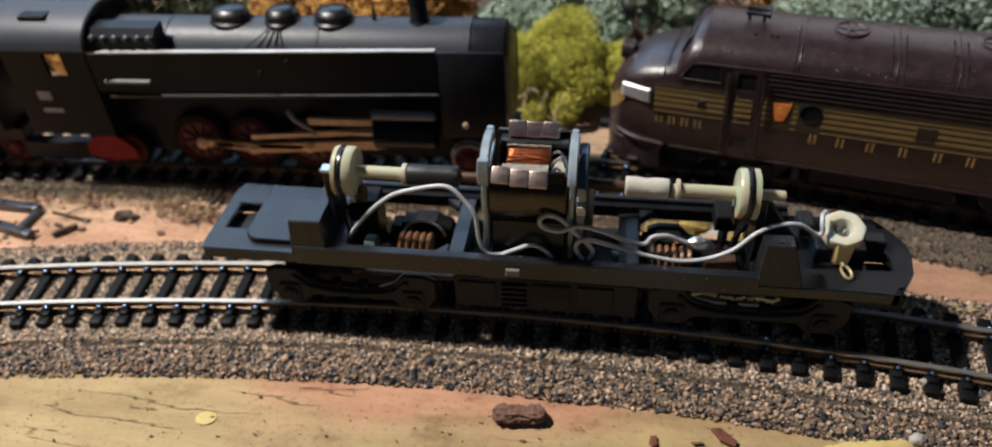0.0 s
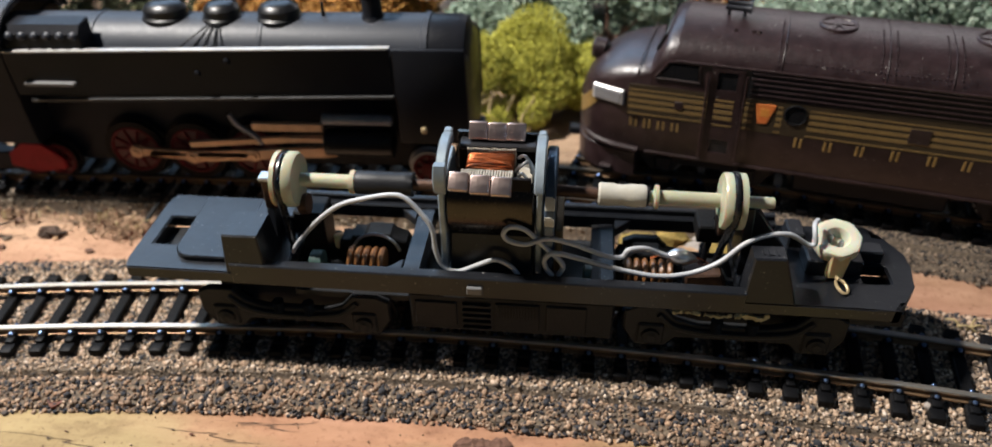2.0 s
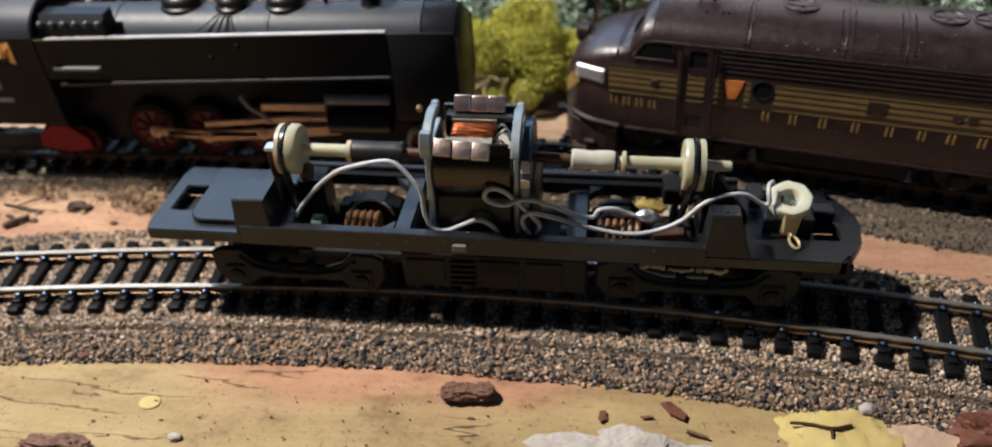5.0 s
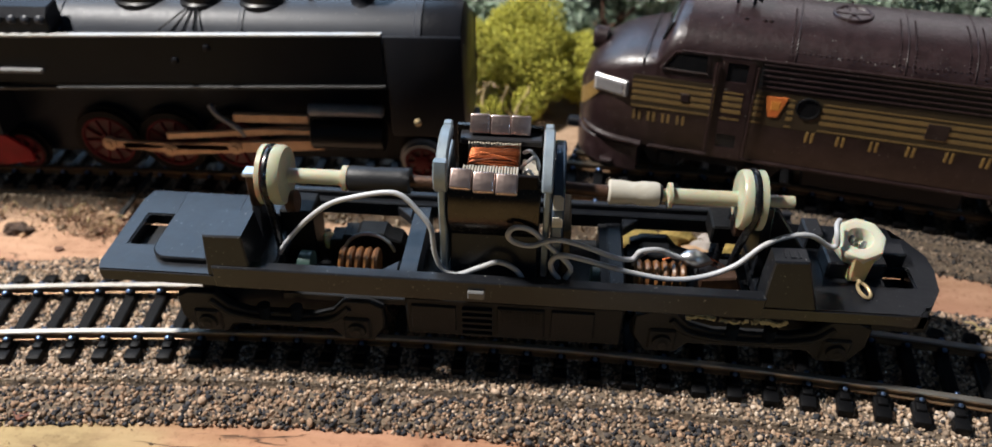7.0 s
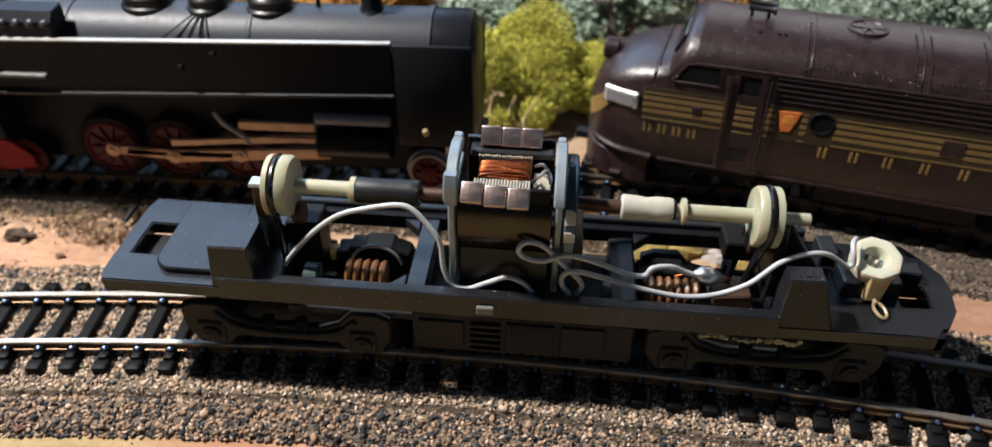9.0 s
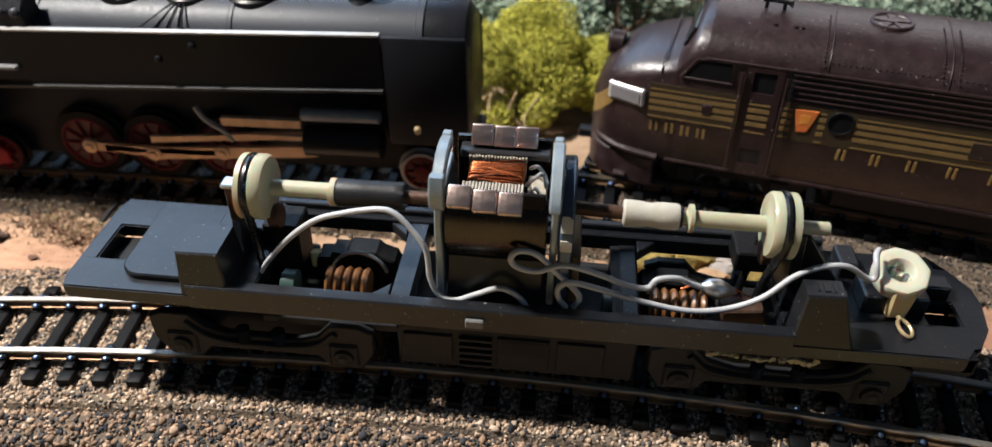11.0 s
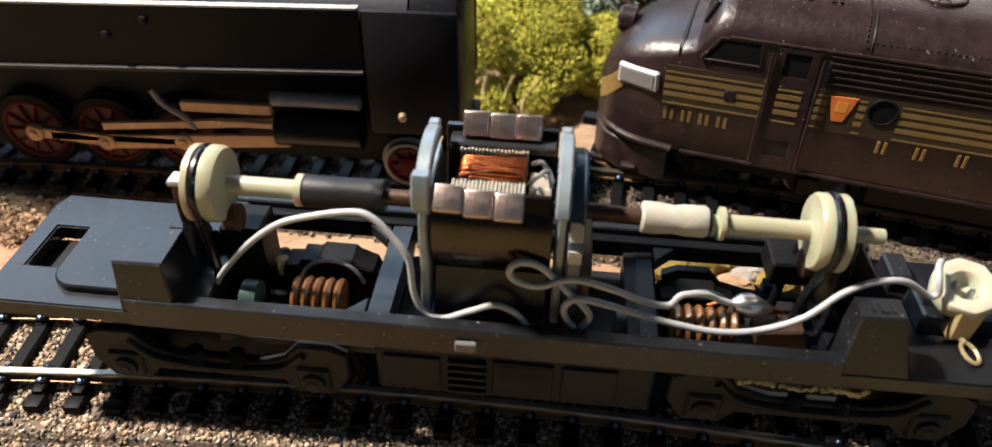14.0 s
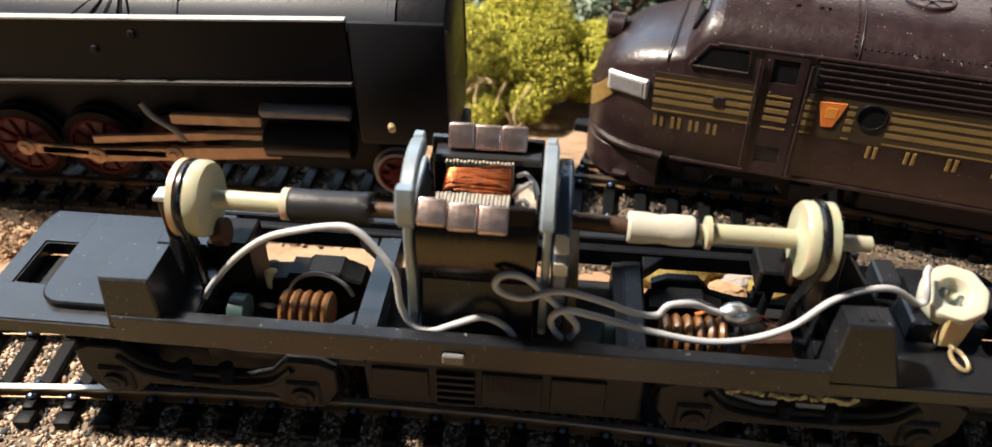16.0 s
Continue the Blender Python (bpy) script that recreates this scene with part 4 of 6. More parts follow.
    # bogies
    for x0, x1 in ((-71, -22), (36, 88)):
        off = ((x0 + x1) / 2 + 30) * math.tan(radians(TILT_DEG))
        bogie = part("bogie", box(bmesh.new(), x0 + 3, x1 - 3, -9, 8, 13 + off, 25 + off * 0.5, 0.5), DARK, t)
        L = x1 - x0
        for side in (-1, 1):
            y = -1 + side * 13.2
            bm = bmesh.new()
            prism(bm, [(x0, 19), (x0, 25), (x0 + 3, 26.5), (x0 + 9, 26.5), (x0 + 12, 23.0), (x0 + L * .34, 21.4), (x0 + L * .66, 21.4), (x1 - 12, 23.0), (x1 - 9, 26.5), (x1 - 3, 26.5), (x1, 25), (x1, 19), (x1 - 3, 14), (x1 - 10, 14), (x1 - 12.5, 17.0), (x0 + 12.5, 17.0), (x0 + 10, 14), (x0 + 3, 14)], "y", y - 1.1, y + 1.1, 0.3)
            bmesh.ops.translate(bm, vec=(0, 0, off), verts=bm.verts)
            sf = part("side_frame", bm, DARK, bogie)
            bm = bmesh.new()
            tube(bm, [(x0 + 8, y + side * 1.2, 24.5 + off), (x0 + 13, y + side * 1.5, 20.6 + off), (x0 + L / 2, y + side * 1.6, 19.4 + off), (x1 - 13, y + side * 1.5, 20.6 + off), (x1 - 8, y + side * 1.2, 24.5 + off)], 0.8, 8, 6)
            part("equaliser", bm, DARK, bogie)
            for xx in (x0 + L * .42, x0 + L * .58):
                bm = bmesh.new()
                lathe(bm, [p for k in range(5) for p in ((k * 0.9, 1.0), (k * 0.9 + 0.45, 1.5))], (xx, y + side * 1.0, 19.6 + off), (0, 0, 1), 12)
                part("coil_spring", bm, DARK, bogie)
            for xx in (x0 + 6.5, x1 - 6.5):
                bm = bmesh.new()
                box(bm, xx - 3.2, xx + 3.2, y - 1 + side * 0.8, y + 1 + side * 0.8, 15 + off, 21.5 + off, 0.5)
                part("axle_box", bm, DARK, bogie)
                bm = bmesh.new()
                lathe(bm, [(0, 2.3), (0.8, 2.1), (1.0, 1.4), (1.3, 1.0)], (xx, y + side * 1.75, 18 + off), (0, side, 0), 16)
                part("axle_cap", bm, DARK, bogie)
                bm = bmesh.new()
                lathe(bm, [(0, 6.6), (0.8, 6.6), (1.0, 5.8), (2.8, 5.6), (3, 4.5)], (xx, -1 + side * 6.9, 15.5 + off), (0, side, 0), 28)
                part("wheel", bm, TYRE, bogie)
    bm = bmesh.new()
    box(bm, -17, 33.6, -14, 11, 15.5, 27.5, 0.6)
    tank = part("fuel_tank", bm, DARK, t)
    for x0, x1, z0, z1 in ((-15.5, -5, 18, 25.5), (4.5, 15.5, 17.5, 26), (17, 27, 17.5, 26)):
        part("tank_panel", box(bmesh.new(), x0, x1, -14.6, -13.9, z0, z1, 0.25), DARK, tank)
    for k in range(5):
        part("tank_slat", box(bmesh.new(), -3.6, 3.4, -15.0, -13.9, 17.0 + 1.9 * k, 17.8 + 1.9 * k, 0.1), DARK, tank)
    for k in range(14):
        part("vent_rib", box(bmesh.new(), 5.3 + 0.72 * k, 5.6 + 0.72 * k, -14.9, -14.5, 21.5, 25.4, 0.05), DARK, tank)
    for pts, r in (([(47, -15.2, 27.4), (50, -15.0, 27.9), (53.5, -15.3, 27.5)], 0.6), ([(54.5, -15.0, 27.1), (58, -15.3, 27.0), (61, -15.0, 27.3)], 0.35), ([(61.5, -15.3, 27.2), (64, -15.0, 27.6), (67.5, -15.2, 27.0), (69.5, -15.0, 27.9)], 0.6)):
        bm = tube(bmesh.new(), pts, r, 8, 10)
        for v in bm.verts:
            v.co += Vector((0, 0.4 * noise.noise(v.co * 1.1), 0.6 * noise.noise(v.co * 1.7 + Vector((5, 0, 0)))))
        part("fluff", bm, STRAW, t, "pale yellow fluff caught on the bogie")
    return t


chassis()


# ---- steam locomotive ----
def spoked(name, x, y, z, r, tyre, t, label, spokes=10, rim=None):
    w = part(name, lathe(bmesh.new(), [(0, r + 0.7), (0.6, r + 0.7), (0.9, r), (2.6, r - 0.1), (2.7, r - tyre), (1.6, r - tyre - 0.1), (1.5, 0.2)], (x, y, z), (0, -1, 0), 36), rim or TYRE, t, label)
    part("wheel_centre", lathe(bmesh.new(), [(0, r - tyre), (0.5, r - tyre), (0.6, 0.3)], (x, y - 1.6, z), (0, -1, 0), 28), REDDARK, w)
    bm = bmesh.new()
    lathe(bm, [(0, 2.6), (1.2, 2.5), (1.5, 1.6), (1.6, 0.8)], (x, y - 2.0, z), (0, -1, 0), 16)
    part("hub", bm, RED, w)
    for k in range(spokes):
        a = k * math.tau / spokes
        bm = bmesh.new()
        rod(bm, (x + 2.2 * math.cos(a), y - 2.5, z + 2.2 * math.sin(a)), (x + (r - tyre) * math.cos(a), y - 2.4, z + (r - tyre) * math.sin(a)), 0.6, 8, 0.42)
        part("spoke", bm, RED, w)
    bm = bmesh.new()
    tube(bm, [(x + (r - tyre) * math.cos(k), y - 2.4, z + (r - tyre) * math.sin(k)) for k in np.linspace(0, math.tau, 33)], 0.55, 8, 1)
    part("wheel_rim", bm, RED, w)
    return w


def steam_locomotive():
    y0 = 68.0
    t = thing("steam_locomotive", "black model steam locomotive with red wheels and brass rods", "steam locomotive")
    bm = bmesh.new()
    lathe(bm, [(0, 12.6), (30, 12.6), (30.3, 12.9), (31.2, 12.9), (31.5, 12.6), (84, 12.6), (84.3, 12.9), (85.2, 12.9), (85.5, 12.6), (134, 12.6), (134.3, 13.0), (136, 13.0), (136.3, 12.2)], (-158, y0, 51.8), (1, 0, 0), 48)
    boiler = part("boiler", bm, BOILER, t, "black boiler barrel with a grey sheen in its colour")
    bm = bmesh.new()
    lathe(bm, [(0, 12.7), (9, 12.7), (11, 12), (12.2, 10), (12.6, 6), (12.8, 1)], (-22, y0, 51.6), (1, 0, 0), 40)
    part("smokebox_door", bm, STEAM, boiler, "black smokebox front")
    for x, lx in ((-105.2, 6.9), (-87, 5.6), (-68.8, 6.4)):
        bm = bmesh.new()
        lathe(bm, [(0, 1.18), (0.25, 1.12), (0.34, 1.0), (0.66, 0.98), (0.86, 0.8), (0.96, 0.5), (1.0, 0.1)], (0, 0, 0), (0, 0, 1), 28)
        bmesh.ops.scale(bm, vec=(lx, 5.4, 6.2), verts=bm.verts)
        bmesh.ops.translate(bm, vec=(x, y0, 62.6), verts=bm.verts)
        part("dome", bm, GLOSS, boiler)
    bm = bmesh.new()
    lathe(bm, [(0, 4.6), (1.2, 3.4), (2, 3.0), (8, 3.0), (8.4, 3.4), (10, 3.4), (10.1, 2.4), (8, 2.2)], (-39.7, y0, 63.2), (0, 0, 1), 24)
    part("chimney", bm, STEAM, boiler)
    bm = bmesh.new()
    rod(bm, (-55, y0, 64), (-55, y0, 68.5), 0.7, 10, 0.4)
    part("whistle", bm, STEAM, boiler)
    bm = bmesh.new()
    rod(bm, (-126, y0 - 12.9, 57.2), (-66, y0 - 12.9, 57.4), 0.5, 8)
    part("handrail", bm, SILVERDARK, boiler, "dull silver handrail")
    for x in (-125, -106, -86, -67):
        part("rail_post", rod(bmesh.new(), (x, y0 - 11.5, 57.2), (x, y0 - 13.1, 57.2), 0.45, 8), STEAM, boiler)
    for dx in (-9, -4.5, 0, 4):
        bm = bmesh.new()
        tube(bm, [(-87 + dx * 0.15, y0 - 4.5, 64.2), (-88 + dx * 0.6, y0 - 10, 61.5), (-90 + dx * 1.2, y0 - 13.6, 56.5), (-92 + dx * 1.6, y0 - 14.6, 52)], 0.28, 6, 4)
        part("sand_pipe", bm, STEAM, boiler)
    bm = bmesh.new()
    prism(bm, [(y0 - 15.5, 59.6), (y0 - 15.2, 64), (y0 - 13, 66.4), (y0 - 8, 67), (y0 - 8, 59.6)], "x", -151.5, -126, 0.4)
    panel = part("pipe_panel", bm, STEAM, t)
    for k in range(6):
        bm = bmesh.new()
        lathe(bm, [(0, 1.25), (1.4, 1.2), (1.9, 0.5)], (-148.5 + 4.1 * k, y0 - 14.6, 63.2), (0, -1, 0.5), 14)
        part("washout_plug", bm, BOILER, panel)
    for side in (-1, 1):
        y = y0 + side * 16.6
        bm = bmesh.new()
        drop = 0 if side < 0 else 7
        prism(bm, [(-152, 44.6), (-152, 58.8 - drop), (-31.6, 61.2 - drop), (-31.6, 46.6)], "y", y - 0.7, y + 0.7, 0.25)
        skirt = part("side_skirt", bm, STEAM, t)
        bm = bmesh.new()
        prism(bm, [(-152, 58.8 - drop), (-152, 59.5 - drop), (-31.6, 61.9 - drop), (-31.6, 61.2 - drop)], "y", min(y + side * 0.9, y - side * 1.0), max(y + side * 0.9, y - side * 1.0), 0.15)
        part("skirt_ledge", bm, LEDGE, skirt, "grey ledge along the skirt")
        bm = bmesh.new()
        prism(bm, [(-148, 42.6), (-148, 43.6), (-31.6, 46.8), (-31.6, 45.8)], "y", min(y, y + side * 1.6), max(y, y + side * 1.6), 0.15)
        part("lower_ledge", bm, STEELDARK, skirt)
        bm = bmesh.new()
        box(bm, -31.4, -9.6, y - 1, y + 1, 30, 61.4 - drop, 1.0, 2)
        part("front_cowl", bm, STEAM, t)
        bm = bmesh.new()
        box(bm, -147.5, -131, min(y, y + side * 2.4), max(y, y + side * 2.4), 48.6, 49.8, 0.25)
        part("step_plate", bm, STEELGREY, t, "grey metal step plate")
        for x in (-78, -88):
            bm = bmesh.new()
            lathe(bm, [(0, 1.1), (0.9, 0.9), (1.1, 0.3)], (x - 3, y + side * 0.6, 53 if x < -80 else 57), (0, side, 0), 12)
            part("rivet_cap", bm, STEAM, skirt)
    bm = bmesh.new()
    box(bm, -150, -12, y0 - 15.8, y0 + 15.8, 57.2, 58.4, 0.2)
    part("footplate", bm, STEAM, t)
    bm = bmesh.new()
    box(bm, -14, -9.8, y0 - 15.5, y0 + 15.5, 24, 57, 1.6, 2)
    part("front_plate", bm, STEAM, t)
    bm = bmesh.new()
    box(bm, -163, -20, y0 - 6, y0 + 6, 14, 45, 0.5)
    part("underframe", bm, STEAM, t)
    # cab: wall with a real window
    for side in (-1, 1):
        bm = bmesh.new()
        plate(bm, [-184, -168.5, -161.5, -152.5], [26.8, 50, 58.6, 62], lambda x, z: not (-168.5 < x < -161.5 and 50 < z < 58.6), 0, 1.4)
        bmesh.ops.rotate(bm, cent=(0, 0, 0), matrix=Matrix.Rotation(radians(90), 3, "X"), verts=bm.verts)
        bmesh.ops.translate(bm, vec=(0, y0 + side * 16.6 + 0.7, 0), verts=bm.verts)
        cab = part("cab_side", bm, STEAM, t)
    for k, (w, h) in enumerate(((5, 3.4), (7.5, 1.6))):
        part("number_plate", box(bmesh.new(), -173.5 - w / 2 + k, -173.5 + w / 2 + k, y0 - 17.7, y0 - 17.2, 41 - 5 * k, 41 + h - 5 * k, 0.1), SILVERDARK, t, "grey plate with illegible writing")
    bm = bmesh.new()
    box(bm, -154, -152.6, y0 - 16, y0 + 16, 26, 62, 0.2)
    part("cab_front", bm, STEAM, t)
    bm = bmesh.new()
    prism(bm, [(y0 + 18.3 * math.cos(radians(a)), 60 + 10.5 * math.sin(radians(a))) for a in range(0, 181, 12)] + [(y0 - 17.2, 60), (y0 - 12, 67), (y0, 69.4), (y0 + 12, 67), (y0 + 17.2, 60)], "x", -192, -151, 0.2)
    roof = part("cab_roof", bm, BOILER, t, "dark grey curved cab roof")
    bm = bmesh.new()
    tube(bm, [(-150.6, y0 + 18.6 * math.cos(radians(a)), 60 + 10.8 * math.sin(radians(a))) for a in range(180, -1, -12)], 0.7, 8, 2)
    part("roof_bead", bm, STEAM, roof)
    part("roof_hatch", box(bmesh.new(), -176, -166, y0 - 12, y0 - 6, 68.2, 69.6, 0.3), STEAM, roof)
    for x in (-124.5, -103.5, -82.5):
        spoked("driving_wheel", x, y0 - 7.4, 20.9, 10.6, 2.6, t, "red spoked driving wheel with the skirt's shade in its colour")
    spoked("carrying_wheel", -24.3, y0 - 9.5, 17.6, 6.4, 1.5, t, "bright red leading wheel with a white tyre", 8, SILVERDARK)
    for x in (-163, -153):
        spoked("carrying_wheel", x, y0 - 8.5, 16.8, 6.6, 1.2, t, "bright red trailing wheel", 8)
    bm = bmesh.new()
    prism(bm, [(-170, 15), (-169, 20), (-163, 24), (-156, 23.5), (-150, 18), (-150, 14), (-160, 12.5)], "y", y0 - 13, y0 - 11.8, 0.3)
    part("trailing_frame", bm, BRIGHTRED, t, "bright red trailing truck frame")
    rods = [((-122, 22.2), (-103, 20.4), 1.5), ((-103, 20.4), (-54, 23.6), 2.0), ((-103, 25.2), (-80, 27), 1.1), ((-80, 27), (-46, 29.8), 1.2), ((-118, 21.6), (-82, 21.6), 1.2)]
    for (xa, za), (xb, zb), h in rods:
        bm = bmesh.new()
        prism(bm, [(xa, za - h), (xa, za + h), (xb, zb + h * 0.9), (xb, zb - h * 0.9)], "y", y0 - 13.4, y0 - 12.2, 0.2)
        part("rod", bm, RODS, t, "brass coupling rod")
    for x, z in ((-122, 22.2), (-103, 20.6), (-82, 22)):
        bm = bmesh.new()
        lathe(bm, [(0, 2.3), (1.4, 2.2), (1.7, 1.2), (2.2, 1.0)], (x, y0 - 12.6, z), (0, -1, 0), 16)
        part("crank_pin", bm, RODS, t, "brass crank pin")
    for x0, x1, z0, z1 in ((-80, -57, 31.5, 34.4), (-72, -57, 27.6, 29.4)):
        bm = bmesh.new()
        box(bm, x0, x1, y0 - 14.4, y0 - 12.6, z0, z1, 0.3)
        part("slide_bar", bm, RODS, t, "brass slide bar")
    bm = bmesh.new()
    tube(bm, [(-87, y0 - 13, 36.5), (-85, y0 - 13.2, 33), (-80, y0 - 13.2, 29), (-78, y0 - 13, 26)], 0.8, 8, 5)
    part("valve_link", bm, SILVERDARK, t, "grey curved valve link")
    for z, r in ((35.4, 1.9), (27, 4.4)):
        bm = bmesh.new()
        lathe(bm, [(0, r * 0.8), (0.5, r), (22, r), (22.5, r * 0.7)], (-57, y0 - 12.4, z), (1, 0, 0), 20)
        part("cylinder", bm, GLOSS if r > 3 else SILVERDARK, t)
    bm = bmesh.new()
    lathe(bm, [(0, 0.6), (0.4, 0.95), (2.0, 0.9), (2.3, 0.4)], (-23.6, y0 - 17.4, 35.6), (0.3, -1, 0), 14)
    part("marker_lamp", bm, BRASS, t, "small brass marker lamp")
    part("drawbar", box(bmesh.new(), -196, -165, y0 - 12.6, y0 - 8, 13, 20.2, 0.4), STEAM, t)
    bm = bmesh.new()
    box(bm, -16, -8.4, y0 - 13, y0 + 13, 19, 23.5, 0.5)
    part("buffer_beam", bm, STEAM, t)
    return t


steam_locomotive()


def tender():
    t = thing("tender", "black model tender with red wheels", "tender", (-226, 68, 9.7))
    part("tank", box(bmesh.new(), -30, 29, -16.5, 16.5, 16, 50, 1.0, 2), STEAM, t)
    part("tender_frame", box(bmesh.new(), -30, 32, -12, 12, 10, 15.8, 0.5), STEAM, t)
    for x in (10, 25):
        spoked("wheel", x, -8.5, 6.6, 6.4, 1.2, t, "bright red tender wheel", 8)


tender()


# ---- diesel locomotive ----
def diesel_locomotive():
    t = thing("diesel_locomotive", "dark brown streamlined model diesel with gold stripes", "diesel locomotive", (F7_AT[0], F7_AT[1], 0), F7_TURN)
    hull = [(-18.0, 21.4), (-18.4, 22.4), (-18.4, 53.6), (-18.0, 55.0), (-17, 57), (-15, 58.9), (-11.5, 60.7), (-6.5, 61.8), (0, 62.2)]
    hull = hull + [(-y, z) for y, z in hull[-2::-1]]
    bm = bmesh.new()
    prism(bm, hull, "x", -37, 112)
    body = part("body", bm, TUSCAN, t)
    # cab and nose: cross sections that step down over the windscreen
    bm = bmesh.new()
    rings = []
    for s, w, zt, zs, zb in ((-37, 1.0, 62.2, 53.6, 21.4), (-39, 1.0, 61.8, 53.4, 21.4), (-40.5, 0.995, 60.8, 53.0, 21.4), (-41.8, 0.99, 58.0, 51.6, 21.4), (-43.2, 0.985, 54.6, 49.8, 21.4),
                            (-44.2, 0.98, 52.6, 48.4, 21.4), (-48, 0.97, 52.0, 46.8, 21.3), (-53, 0.94, 51.0, 45.2, 21.2), (-57.5, 0.88, 49.4, 43.6, 21.0), (-61, 0.80, 47.2, 42, 20.8),
                            (-64, 0.68, 44.2, 40, 20.6), (-66.2, 0.53, 40.5, 37, 20.8), (-67.6, 0.34, 36.5, 34, 21.6), (-68.1, 0.12, 31, 30, 24)):
        ring = []
        for y, z in hull:
            f = (z - 21.4) / (53.6 - 21.4) if z <= 53.6 else 1 + (z - 53.6) / (62.2 - 53.6)
            zz = zb + (zs - zb) * f if f <= 1 else zs + (zt - zs) * (f - 1)
            ring.append(bm.verts.new((s, y * w, zz)))
        rings.append(ring)
    for A, B in zip(rings, rings[1:]):
        for k in range(len(hull) - 1):
            bm.faces.new((A[k], A[k + 1], B[k + 1], B[k]))
        bm.faces.new((A[-1], A[0], B[0], B[-1]))
    bm.faces.new(rings[-1])
    bm.faces.new(rings[0][::-1])
    nose = part("nose", bm, TUSCAN, t)
    bm = bmesh.new()
    lathe(bm, [(0, 3.4), (3.5, 3.4), (4.2, 2.9), (4.0, 2.2), (2.6, 1.6), (2.5, 0.1)], (-61.5, 0, 46.6), (-1, 0, 0.06), 20)
    part("headlight", bm, TUSCAN, nose)
    bm = bmesh.new()
    tube(bm, [(-47.5, -17.7 + 0.3 * k, 45.6 + 0.9 * k) for k in range(0, 1)] + [(-47.8, -17.2, 49), (-47.6, -14, 51.4), (-47.4, -8, 52.5), (-47.4, 0, 52.9), (-47.4, 8, 52.5), (-47.6, 14, 51.4), (-47.8, 17.2, 49)], 0.22, 8, 4)
    part("nose_seam", bm, TUSCAN, nose)
    for side in (-1, 1):
        bm = bmesh.new()
        prism(bm, [(-1.2, 53.6), (-12.6, 53.2), (-12.4, 59.0), (-1.4, 60.2)] if side < 0 else [(1.2, 53.6), (12.6, 53.2), (12.4, 59.0), (1.4, 60.2)], "x", -0.4, 0.4, 0.2)
        bmesh.ops.rotate(bm, cent=(0, 0, 56), matrix=Matrix.Rotation(radians(24), 3, "Y"), verts=bm.verts)
        bmesh.ops.translate(bm, vec=(-42.3, 0, 0.6), verts=bm.verts)
        part("windscreen", bm, GLASS, nose, "dark windscreen pane")
        bm = bmesh.new()
        box(bm, -5.4, 5.4, -0.9, 0.9, -2.6, 2.6, 0.4)
        bmesh.ops.rotate(bm, cent=(0, 0, 0), matrix=Matrix.Rotation(radians(side * 17), 3, "Z"), verts=bm.verts)
        bmesh.ops.translate(bm, vec=(-56.6, side * 16.2, 39.6), verts=bm.verts)
        nb = part("number_board", bm, SILVER, nose, "silver framed number board")
        bm = bmesh.new()
        box(bm, -4.4, 4.4, -0.2, 0.2, -1.7, 1.7)
        bmesh.ops.rotate(bm, cent=(0, 0, 0), matrix=Matrix.Rotation(radians(side * 17), 3, "Z"), verts=bm.verts)
        bmesh.ops.translate(bm, vec=(-56.9, side * 17.1, 39.6), verts=bm.verts)
        part("board_panel", bm, SILVERDARK, nb)
    y = -18.4
    # side window, door with frame, porthole
    bm = bmesh.new()
    prism(bm, [(-41.5, 48.4), (-38.2, 53.0), (-30.2, 53.2), (-29.9, 48.4)], "y", y - 0.15, y + 0.3)
    part("cab_window", bm, GLASS, body, "dark cab side window")
    bm = bmesh.new()
    tube(bm, [(-42.6, y - 0.1, 48), (-38.8, y - 0.1, 53.6), (-29.6, y - 0.1, 53.7), (-29.4, y - 0.1, 47.9), (-42.6, y - 0.1, 48)], 0.3, 6, 1)
    part("window_frame", bm, TUSCAN, body)
    bm = bmesh.new()
    plate(bm, [-26.3, -24.4, -18.8, -17], [22, 25.4, 30.0, 46.6, 52.4, 53.4], lambda x, z: not (-24.4 < x < -18.8 and (46.6 < z < 52.4 or 25.4 < z < 30.0)), 0, 0.5)
    bmesh.ops.rotate(bm, cent=(0, 0, 0), matrix=Matrix.Rotation(radians(90), 3, "X"), verts=bm.verts)
    bmesh.ops.translate(bm, vec=(0, y, 0), verts=bm.verts)
    door = part("door", bm, TUSCAN, body)
    for z0, z1 in ((46.6, 52.4), (25.4, 30.0)):
        part("door_glass", box(bmesh.new(), -24.4, -18.8, y - 0.12, y + 0.2, z0, z1), GLASS, door)
    for x in (-27.1, -16.2):
        part("handrail", rod(bmesh.new(), (x, y - 0.9, 23), (x, y - 0.9, 52), 0.35, 8), TUSCAN, body)
    bm = bmesh.new()
    lathe(bm, [(0, 3.4), (0.35, 3.3), (0.4, 2.9), (0.1, 2.8), (0.1, 0.1)], (-1.3, y, 41.4), (0, -1, 0), 24)
    part("porthole", bm, GLASS, body, "round dark porthole")
    for x0, x1 in ((-50, -26.6), (-16.6, 112)):
        part("stripe_band", box(bmesh.new(), x0, x1, y - 0.08, y + 0.2, 34.4, 45.0), OLIVE, body, "dark olive band under the stripes")
    # flat dark strip on the body, painting the shade behind the grille bars
    part("grille_shade", box(bmesh.new(), -15.5, 112, y - 0.07, y + 0.2, 45.6, 53.6), DARK, body)
